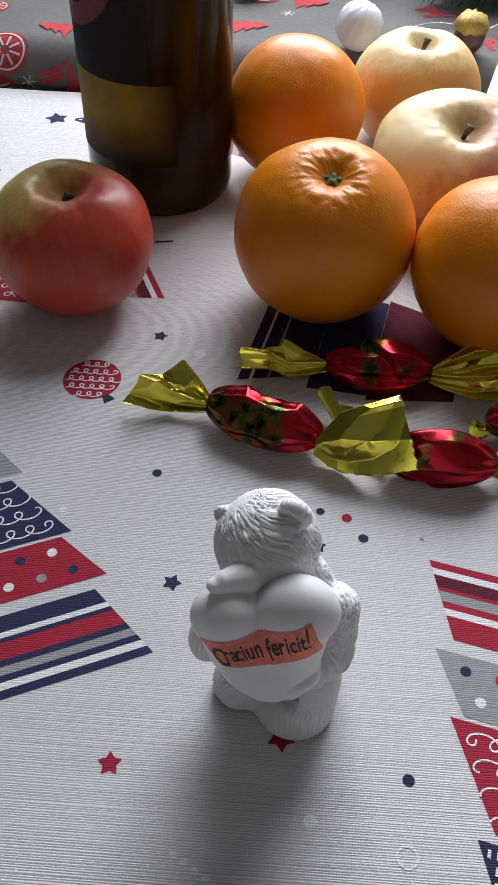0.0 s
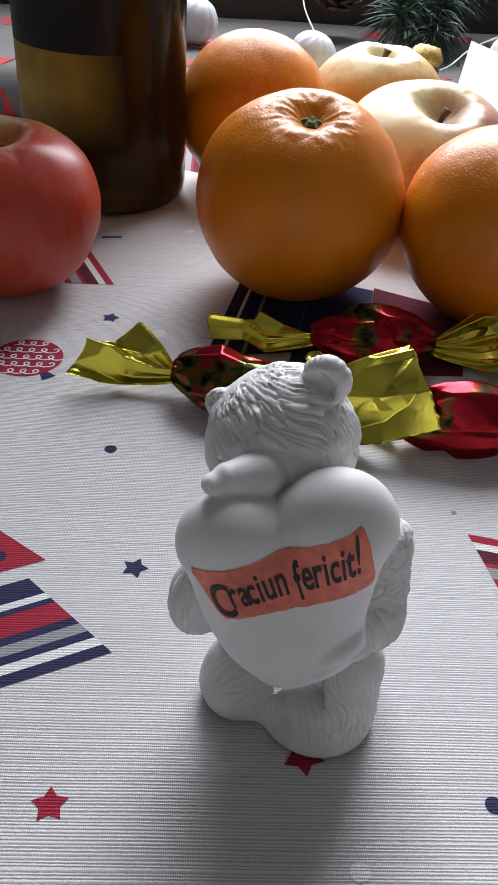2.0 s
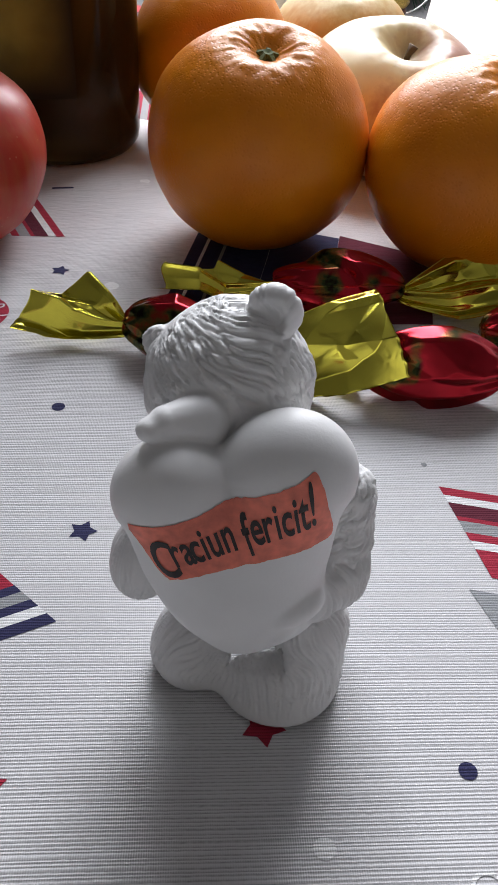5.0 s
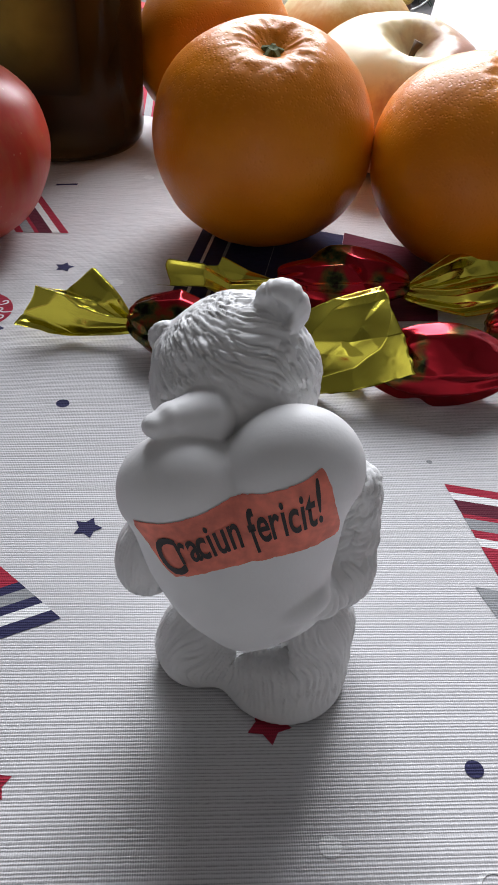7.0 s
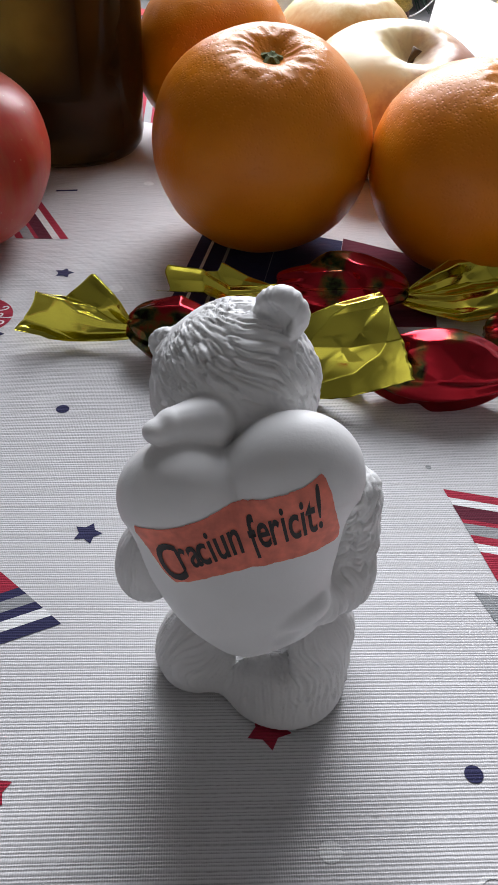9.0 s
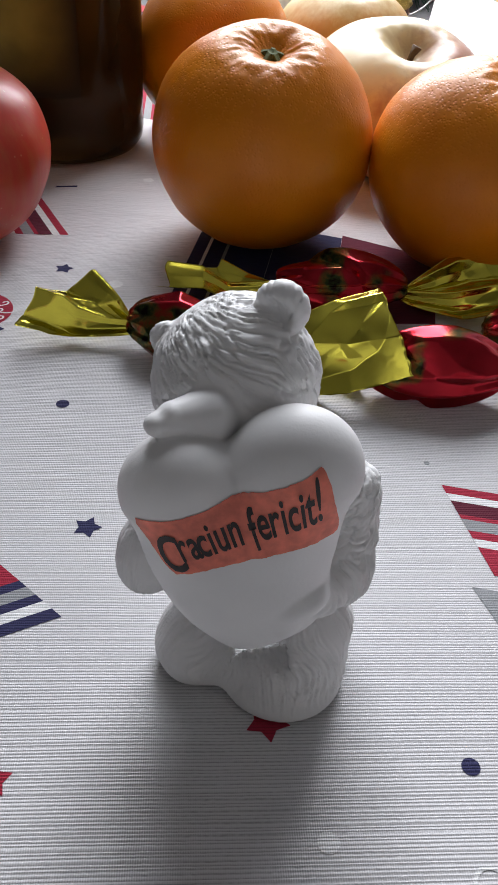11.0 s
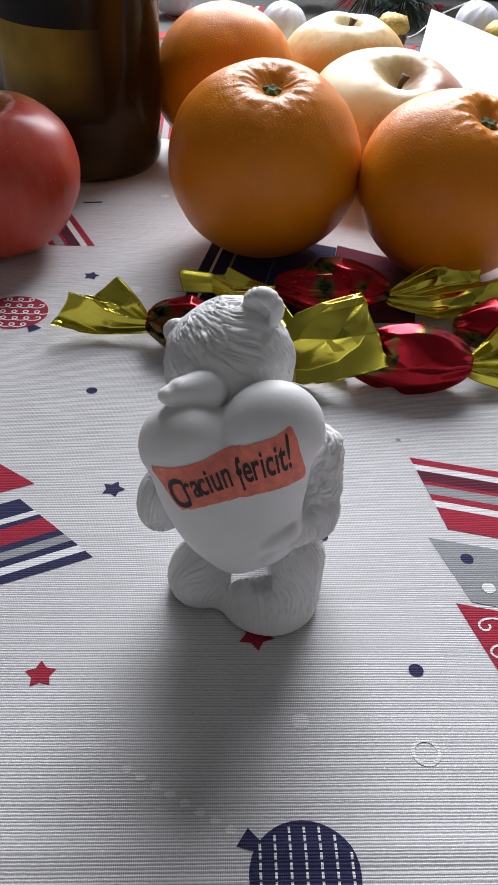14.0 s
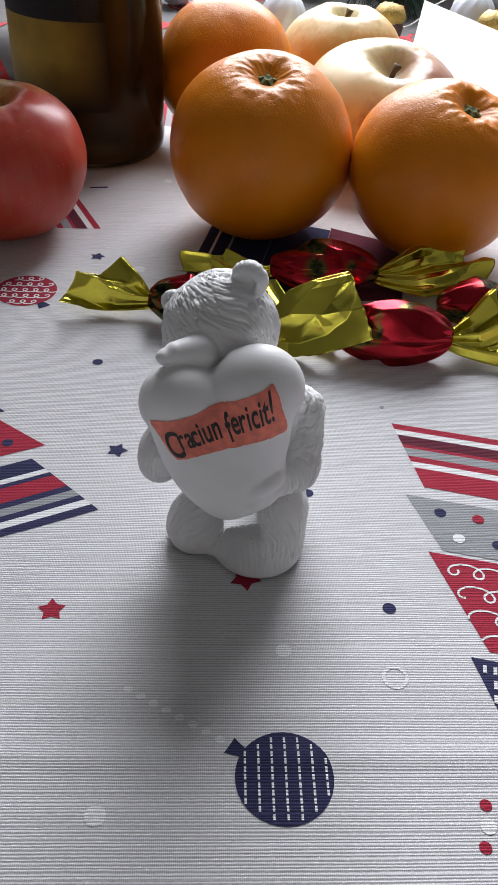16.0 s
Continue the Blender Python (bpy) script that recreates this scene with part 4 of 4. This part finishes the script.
def draped_sheet(sections, seed):
    """A broad sheet of foil with flat taut faces and sharp creases, drawn through cross-sections of three points each."""
    n, m = 120, 100
    ends = [[Vector(p) for p in s] for s in sections]
    crumple = creases(seed + 7, 11, 0.018, 0.28)
    small = creases(seed + 19, 16, 0.017, 0.30)
    top = []
    for i in range(n + 1):
        f = i / n * (len(ends) - 1)
        j = min(int(f), len(ends) - 2)
        low, mid, high = (a.lerp(b, f - j) for a, b in zip(ends[j], ends[j + 1]))
        for k in range(m + 1):
            v = k / m
            p = low.lerp(mid, v * 2) if v < 0.5 else mid.lerp(high, v * 2 - 1)
            u2, v2 = (i / n - 0.5) * 0.042, (v - 0.5) * 0.036
            lift = crumple(u2, v2) * 0.8 + small(u2, v2 + 0.008) * max(0.25, 0.9 - v) * 1.2 + (0.0012 * math.asin(math.sin((v - 0.86) * 22.0)) if v > 0.86 else 0.0)
            lift = max(-0.0050, min(0.0050, lift))
            edge = 0.0009 * noise.noise((i * 0.10, k * 0.10, seed)) if i == n or k in (0, m) else 0.0
            top.append((p.x + edge, p.y - lift * 0.7 + edge, max(0.0006, p.z + lift * 0.7)))
    verts = top + [(x, y + 0.0001, z - 0.0001) for x, y, z in top]
    low, faces, w = len(top), [], m + 1
    for i in range(n):
        for k in range(m):
            a = i * w + k
            faces += [(a, a + w, a + w + 1, a + 1), (low + a + 1, low + a + w + 1, low + a + w, low + a)]
    rim = [i * w for i in range(n + 1)] + [n * w + k for k in range(1, w)] + [i * w + m for i in range(n - 1, -1, -1)]
    faces += [(a, b, low + b, low + a) for a, b in zip(rim, rim[1:])]
    return mesh_of("foil_twist", verts, faces, GOLD)


def sweet(x, y, turn, roll, seed, length, r, ends, material, label):
    """One sweet: red body and two gold twists; ends give each twist's length, spread, rise, pleats, bend and roll."""
    thing = empty("wrapped_sweet", pose(x, y, 0.0006, 0, 0, turn), label, "sweet", "sweets on the table")
    me = sweet_body(seed, length, r, roll, material)
    low = min(v.co.z for v in me.vertices)
    part_mesh("wrapped_body", me, thing, "red printed foil body", pose(0, 0, -low, roll))
    for side, end in zip((-1, 1), ends):
        if len(end) == 4:
            part_mesh("foil_twist", draped_sheet(end, seed), thing, "broad creased sheet of gold foil", thing.matrix_world.inverted())
            continue
        reach, spread, rise, pleats, bend, lean = end
        fan = twist_fan(seed + side, reach, spread, rise, pleats, 0.30 if side < 0 else -0.12)
        m = pose(side * (length / 2 - 0.002), 0, 0, 0, 0, 0 if side > 0 else 180) @ pose(0, 0, 0, 0, 0, bend) @ pose(0, 0, 0, lean)
        drop = min((m @ v.co).z for v in fan.vertices)
        mid = -low - 0.001 if rise < 0.002 else -low
        lift = max(-drop + 0.0004, min(mid, -drop + 0.0015))
        part_mesh("foil_twist", fan, thing, "crumpled gold foil twist", Matrix.Translation((0, 0, lift)) @ m)
    return thing


SHEET = (
    ((0.0535, 0.0645, 0.0070), (0.0535, 0.0665, 0.0100), (0.0535, 0.0690, 0.0115)),
    ((0.0640, 0.0585, 0.0030), (0.0635, 0.0660, 0.0165), (0.0630, 0.0780, 0.0205)),
    ((0.0780, 0.0525, 0.0092), (0.0770, 0.0610, 0.0215), (0.0750, 0.0785, 0.0265)),
    ((0.0960, 0.0485, 0.0190), (0.0920, 0.0570, 0.0285), (0.0880, 0.0785, 0.0330)),
)
sweet(0.0310, 0.0805, -21, 20, 2.0, 0.054, 0.0110, ((0.034, 0.0135, 0.004, 1.3, 2, -18), SHEET), RED_FOIL, "twist-wrapped sweet in red printed foil with wide gold ends")
sweet(0.1060, 0.0625, -4, 60, 6.0, 0.048, 0.0102, ((0.040, 0.0085, 0.010, 1.2, -48, 40), (0.034, 0.0180, 0.004, 1.7, 18, 20)), PLAIN_FOIL, "twist-wrapped sweet in plain red foil lying under a gold twist")
sweet(0.0835, 0.1215, -3, 10, 8.0, 0.050, 0.0100, ((0.040, 0.0125, 0.003, 1.2, 0, -10), (0.050, 0.0210, 0.010, 1.6, 6, 25)), RED_FOIL, "twist-wrapped sweet in red and green printed foil before the oranges")
sweet(0.1525, 0.0895, 3, 35, 12.0, 0.046, 0.0098, ((0.009, 0.0040, 0.002, 1.2, 0, 10), (0.034, 0.0160, 0.004, 1.5, -8, 15)), RED_FOIL, "twist-wrapped sweet in dark red printed foil behind the others")

# ---- window sill beyond the table ----
BALLS = (((-0.004, 0.550, 0.0465), 0.0175), ((0.080, 0.446, 0.0460), 0.0168), ((0.228, 0.475, 0.0465), 0.0172))
WIRES = (((0.006, 0.552, 0.0620), (0.022, 0.562, 0.072), (0.050, 0.572, 0.083), (0.071, 0.562, 0.088), (0.077, 0.552, 0.082), (0.078, 0.520, 0.066), (0.080, 0.450, 0.0620)), ((0.090, 0.452, 0.0350), (0.140, 0.500, 0.0315), (0.180, 0.490, 0.0330), (0.205, 0.500, 0.0480), (0.224, 0.480, 0.0630)))
SPRAYS = (
    (((0.215, 0.640, 0.075), (0.180, 0.600, 0.080), (0.158, 0.550, 0.060)), 360, 0.042, 1, "dark green artificial fir spray on the sill"),
    (((0.220, 0.650, 0.060), (0.200, 0.590, 0.075), (0.185, 0.545, 0.050)), 360, 0.042, 2, "dark green artificial fir spray on the sill"),
    (((0.150, 0.650, 0.060), (0.190, 0.620, 0.090), (0.230, 0.590, 0.095)), 360, 0.042, 3, "dark green artificial fir spray against the window"),
    (((0.210, 0.650, 0.060), (0.260, 0.620, 0.080), (0.310, 0.590, 0.065)), 320, 0.042, 5, "dark green artificial fir spray on the sill"),
)
CONES = (
    (pose(0.112, 0.625, 0.058, 40, 10, 0), 1.5, "frost-tipped brown pine cone in the garland", 0.3),
    (pose(0.165, 0.635, 0.086, 60, -20, 60), 1.05, "brown pine cone with white tips in the garland", 0.2),
    (pose(-0.190, 0.640, 0.044, 70, 20, 0), 0.9, "dark brown pine cone at the end of the sill", 0.25),
)
CARD = ((0.152, 0.349, 0.0006), (0.262, 0.356, 0.0006), (0.256, 0.346, 0.0500), (0.1590, 0.340, 0.0810))
NUTS = ((0.160, 0.452, 0.0300, 0.72, "brown nut with an ochre glitter cap on the sill"), (0.236, 0.440, 0.0300, 0.72, "brown nut with an ochre glitter cap beside a white ball"))


def on_sill(x, s, lift=0.0):
    """A place on the sill cloth: s runs up its front, round the edge and back along the top."""
    wave = 0.0011 * noise.noise((x * 8, s * 8, 5.0)) + 0.0005 * noise.noise((x * 25, s * 25, 8.0))
    r, s = 0.025, s + 0.016
    a = min(max(s / (r * 1.5708), 0.0), 1.0) * 1.5708
    ny, nz = -math.cos(a), math.sin(a)
    y, z = SILL_Y + r + r * ny, SILL_Z - r + r * nz
    if s < 0:
        z += s
    elif s > r * 1.5708:
        y += s - r * 1.5708
    return (x, y + ny * (wave + lift), z + nz * (wave + lift))


tagged(part("window_sill", box(bmesh.new(), (WX0, SILL_Y + 0.006, -0.019), (WX1, BACK_Y, SILL_Z - 0.003), 0.017), WALL), "deep painted window sill behind the table", "window sill", kind="structure")


def sill_sheet(x0, x1, s0, s1, nx, ns):
    verts, faces = [], []
    for lift in (0.0, -0.0012):
        verts += [on_sill(x0 + (x1 - x0) * i / nx, s0 + (s1 - s0) * j / ns, lift) for j in range(ns + 1) for i in range(nx + 1)]
    low = (nx + 1) * (ns + 1)
    for j in range(ns):
        for i in range(nx):
            a = j * (nx + 1) + i
            faces += [(a, a + 1, a + nx + 2, a + nx + 1), (low + a + nx + 1, low + a + nx + 2, low + a + 1, low + a)]
    for i in range(nx):
        faces += [(i + 1, i, low + i, low + i + 1)]
    return mesh_of("sill_cloth", verts, faces, SILL_CLOTH)


sill_cloth = tagged(new("sill_cloth", sill_sheet(WX0 + 0.002, WX1 - 0.002, -0.022, 0.246, 150, 110)), "grey cloth with red and white Christmas prints on the sill", "cloth")
rnd = random.Random(4)


def sill_ink(name, polys, mat, lift=0.0004):
    """Flat printed polygons that follow the sill cloth."""
    bm = bmesh.new()
    for poly in polys:
        bm.faces.new([bm.verts.new((x, y, 0)) for x, y in poly])
    bmesh.ops.triangulate(bm, faces=bm.faces)
    bmesh.ops.subdivide_edges(bm, edges=[e for e in bm.edges if e.calc_length() > 0.008], cuts=2)
    for v in bm.verts:
        v.co = on_sill(v.co.x, v.co.y, lift)
    return part(name, bm, mat, sill_cloth)


def turned(poly, x, y, angle):
    c, s = math.cos(angle), math.sin(angle)
    return [(x + c * u - s * v, y + s * u + c * v) for u, v in poly]


def motif(kind, x, y, size, angle):
    """One printed picture: a slice, mitten, fir, deer or snowflake."""
    if kind == "slice":
        sill_ink("slice_print", [turned(disc(0, 0, size, 28), x, y, angle)], SILL_RED)
        sill_ink("slice_rind", [turned(q, x, y, angle) for q in ring_strip([(size * 0.82 * math.cos(k / 4), size * 0.82 * math.sin(k / 4)) for k in range(26)], size * 0.08)], SILL_WHITE, 0.0008)
        sill_ink("slice_rays", [turned(q, x, y, angle) for k in range(8) for q in ring_strip([(size * 0.2 * math.cos(k * 0.785), size * 0.2 * math.sin(k * 0.785)), (size * 0.68 * math.cos(k * 0.785), size * 0.68 * math.sin(k * 0.785))], size * 0.09)], SILL_WHITE, 0.0008)
    elif kind == "mitten":
        sill_ink("mitten_print", [turned([(u * size, v * size) for u, v in ((-0.6, -1), (0.5, -1), (0.6, 0.3), (0.3, 1), (-0.3, 1), (-0.6, 0.3))], x, y, angle), turned([(u * size, v * size) for u, v in ((0.5, -0.4), (1.0, 0.1), (0.85, 0.4), (0.5, 0.15))], x, y, angle)], SILL_RED)
        sill_ink("mitten_stripe", [turned([(-0.55 * size, v * size), (0.5 * size, v * size), (0.5 * size, (v + 0.2) * size), (-0.55 * size, (v + 0.2) * size)], x, y, angle) for v in (-0.75, -0.35, 0.05)], SILL_WHITE, 0.0008)
    elif kind == "fir":
        for k in range(3):
            sill_ink("fir_print", [turned([(-(0.9 - 0.2 * k) * size, (-1 + 0.55 * k) * size), ((0.9 - 0.2 * k) * size, (-1 + 0.55 * k) * size), (0, (-0.2 + 0.55 * k) * size)], x, y, angle)], SILL_RED, 0.0006 + 0.0002 * k)
    elif kind == "deer":
        body = [(-0.8, -0.1), (0.5, -0.1), (0.6, 0.4), (-0.8, 0.35)]
        bits = [body] + [[(u, -0.9), (u + 0.14, -0.9), (u + 0.2, 0.0), (u, 0.0)] for u in (-0.75, -0.5, 0.2, 0.4)] + [[(0.45, 0.2), (0.7, 0.2), (0.9, 0.9), (0.65, 0.9)], [(0.65, 0.75), (1.15, 0.7), (1.15, 0.9), (0.7, 0.95)]]
        sill_ink("deer_print", [turned([(u * size, v * size) for u, v in b], x, y, angle) for b in bits], SILL_RED)
    else:
        sill_ink("snowflake_print", [turned(q, x, y, angle) for k in range(3) for q in ring_strip([(size * math.cos(k * 1.047), size * math.sin(k * 1.047)), (-size * math.cos(k * 1.047), -size * math.sin(k * 1.047))], size * 0.16)], SILL_WHITE)


PLACED = (("slice", -0.176, 0.004, 0.0170, 0.5), ("deer", -0.130, -0.019, 0.0200, -1.2), ("flake", -0.160, -0.018, 0.0055, 0.2), ("mitten", -0.183, 0.125, 0.0130, 0.9), ("slice", -0.198, 0.068, 0.0100, 0.1), ("fir", -0.145, 0.034, 0.0150, 1.3), ("mitten", -0.178, -0.022, 0.0080, 0.3), ("slice", 0.006, 0.122, 0.0170, 0.4), ("fir", 0.048, 0.110, 0.0150, -1.5), ("fir", 0.002, 0.055, 0.0150, -1.4), ("mitten", 0.056, 0.165, 0.0170, 1.4), ("deer", -0.170, 0.170, 0.0200, 0.3), ("flake", 0.028, 0.085, 0.0060, 0.2))
for args in PLACED:
    motif(*args)
kinds = ("slice", "mitten", "fir", "deer", "flake", "mitten")
count = 0
for row in range(5):
    for col in range(13):
        x, s = -0.10 + col * 0.082 + (row % 2) * 0.036, -0.014 + row * 0.056
        if x > 0.10 or (-0.11 < x < -0.02):
            motif(kinds[(count * 5 + row) % 6], x + rnd.uniform(-0.008, 0.008), s + rnd.uniform(-0.006, 0.006), rnd.uniform(0.012, 0.017), rnd.uniform(-1.2, 1.2))
        count += 1


# ---- string light ----
def ball_mesh(r):
    verts, faces, n, m = [], [], 20, 48
    for j in range(n + 1):
        th = math.pi * j / n
        for k in range(m):
            a = 2 * math.pi * k / m
            q = r * (1 + 0.03 * math.cos(12 * a) * math.sin(th) + 0.012 * noise.noise((math.cos(a) * 3, math.sin(a) * 3, th * 3)))
            verts.append((q * math.sin(th) * math.cos(a), q * math.sin(th) * math.sin(a), q * math.cos(th) * 0.97))
    for j in range(n):
        for k in range(m):
            a, b = j * m + k, j * m + (k + 1) % m
            faces.append((a, a + m, b + m, b))
    return mesh_of("ball_shade", verts, faces, BALL)


string_light = empty("string_light", pose(0, 0, 0), "unlit string light with frosted white ball shades on clear wire", "string light")
for (x, y, z), r in BALLS:
    part_mesh("ball_shade", ball_mesh(r), string_light, "frosted white ball shade", pose(x, y, z, 20, 10, 30))


def hang(points, n=14):
    """A smooth line through points."""
    pts, out = [Vector(p) for p in points], []
    for i in range(len(pts) - 1):
        a, b, c, d = pts[max(i - 1, 0)], pts[i], pts[i + 1], pts[min(i + 2, len(pts) - 1)]
        for k in range(n):
            t = k / n
            out.append(0.5 * (2 * b + (c - a) * t + (2 * a - 5 * b + 4 * c - d) * t * t + (3 * b - a - 3 * c + d) * t ** 3))
    return out + [pts[-1]]


for pts in WIRES:
    part_mesh("wire", tube("wire", hang(pts), 0.0006, WIRE), string_light, "thin clear wire")


# ---- garland: fir sprays and cones ----
def scale_mesh(frost):
    verts = [(-0.0025, 0, 0), (0.0025, 0, 0), (0.0055, 0.007, 0.002), (0.003, 0.0115, 0.0045), (-0.003, 0.0115, 0.0045), (-0.0055, 0.007, 0.002)]
    verts += [(x * 0.9, y, z - 0.0014) for x, y, z in verts]
    faces = [(0, 1, 2, 5), (5, 2, 3, 4), (8, 7, 6, 11), (9, 8, 11, 10)] + [(a, a + 6, (a + 1) % 6 + 6, (a + 1) % 6) for a in range(6)]
    me = mesh_of("scale", verts, faces, CONE, False)
    if frost:
        me.materials.append(FROST)
        me.polygons[1].material_index = 1
    return me


SCALES = [scale_mesh(False), scale_mesh(True)]


def pine_cone(m, size, label, frosty):
    cone = empty("pine_cone", m, label, "pine cone", "cones of the garland")
    part_mesh("core", lathe("core", [(0.0, -0.004), (0.006, 0.0), (0.008, 0.012), (0.006, 0.028), (0.0, 0.038)], CONE, 16), cone)
    r = random.Random(int(size * 1000))
    for k in range(58):
        f = k / 57
        a = k * 2.39996
        rad = 0.0065 * math.sin(math.pi * (0.25 + 0.7 * f)) + 0.001
        s = (1.15 - 0.75 * f) * r.uniform(0.9, 1.1)
        m2 = pose(0, 0, 0.036 * f, 0, 0, math.degrees(a)) @ pose(0, rad, 0, 15 + 50 * f) @ Matrix.Diagonal((s, s, s, 1))
        part_mesh("scale", SCALES[r.random() < frosty], cone, "", m2)
    cone.scale = (size,) * 3
    return cone


def fir_spray(points, needles, length, seed, label):
    """A twig with needles that spread forward from it."""
    r = random.Random(seed)
    line = hang(points, 10)
    twig_me = tube("twig", line, [0.0030 * (1 - 0.7 * i / len(line)) for i in range(len(line))], BARK)
    spray = tagged(empty("fir_spray", pose(0, 0, 0), label, "fir branch", "sprays of the garland"), label)
    part_mesh("twig", twig_me, spray, "brown bark twig")
    verts, faces = [], []
    for k in range(needles):
        i = r.randrange(1, len(line))
        base = line[i]
        way = (line[i] - line[i - 1]).normalized()
        out = Vector((r.gauss(0, 1), r.gauss(0, 1), r.gauss(0, 1)))
        out = (out - out.dot(way) * way).normalized()
        d = (way * r.uniform(0.5, 1.3) + out).normalized()
        long = length * r.uniform(0.7, 1.1)
        side = d.cross(Vector((r.gauss(0, 1), r.gauss(0, 1), r.gauss(0, 1)))).normalized() * 0.0007
        up = d.cross(side)
        bend = Vector((0, 0, -1)) * long * 0.12 * r.random()
        mid, tip = base + d * long * 0.55, base + d * long + bend
        n = len(verts)
        verts += [base + side, base - side * 0.5 + up * 0.8, base - side * 0.5 - up * 0.8, mid + side, mid - side * 0.5 + up * 0.8, mid - side * 0.5 - up * 0.8, tip]
        for a in range(3):
            b = (a + 1) % 3
            faces += [(n + a, n + b, n + 3 + b, n + 3 + a), (n + 3 + a, n + 3 + b, n + 6)]
    part_mesh("needles", mesh_of("needles", verts, faces, NEEDLE, False), spray, "dark green needles")
    return spray


for args in SPRAYS:
    fir_spray(*args)
for args in CONES:
    pine_cone(*args)


# ---- card and small decorations behind the pale apples ----
def card(points, label):
    """A folded white card that stands on edge: corner points of its front, with the paper's thickness."""
    bm = bmesh.new()
    front = [bm.verts.new(p) for p in points]
    back = [bm.verts.new(Vector(p) + Vector((0.0002, 0.0006, 0))) for p in points]
    bm.faces.new(front)
    bm.faces.new(back[::-1])
    for a in range(len(points)):
        b = (a + 1) % len(points)
        bm.faces.new((front[a], back[a], back[b], front[b]))
    return tagged(part("white_card", bm, PAPER), label, "card")


card(CARD, "plain white paper card standing behind the pale apple")


def gilt_nut(x, y, z, size, label):
    """A brown nut with an ochre glitter cap."""
    nut = empty("gilded_nut", pose(x, y, z), label, "nut", "gilded nuts")
    shell = lathe("shell", [(0.0, 0.0), (0.009, 0.001), (0.014, 0.008), (0.0155, 0.016), (0.0145, 0.022)], CHESTNUT, 32)
    cap = lathe("cap", [(0.0150, 0.021), (0.0170, 0.023), (0.0165, 0.029), (0.0120, 0.035), (0.0, 0.038)], OCHRE, 32)
    for v in cap.vertices:
        v.co += Vector((1, 1, 1)) * 0.0022 * noise.noise(v.co * 260)
    part_mesh("shell", shell, nut, "dark brown shell")
    part_mesh("cap", cap, nut, "rough ochre glitter cap")
    nut.scale = (size,) * 3
    return nut


for args in NUTS:
    gilt_nut(*args)
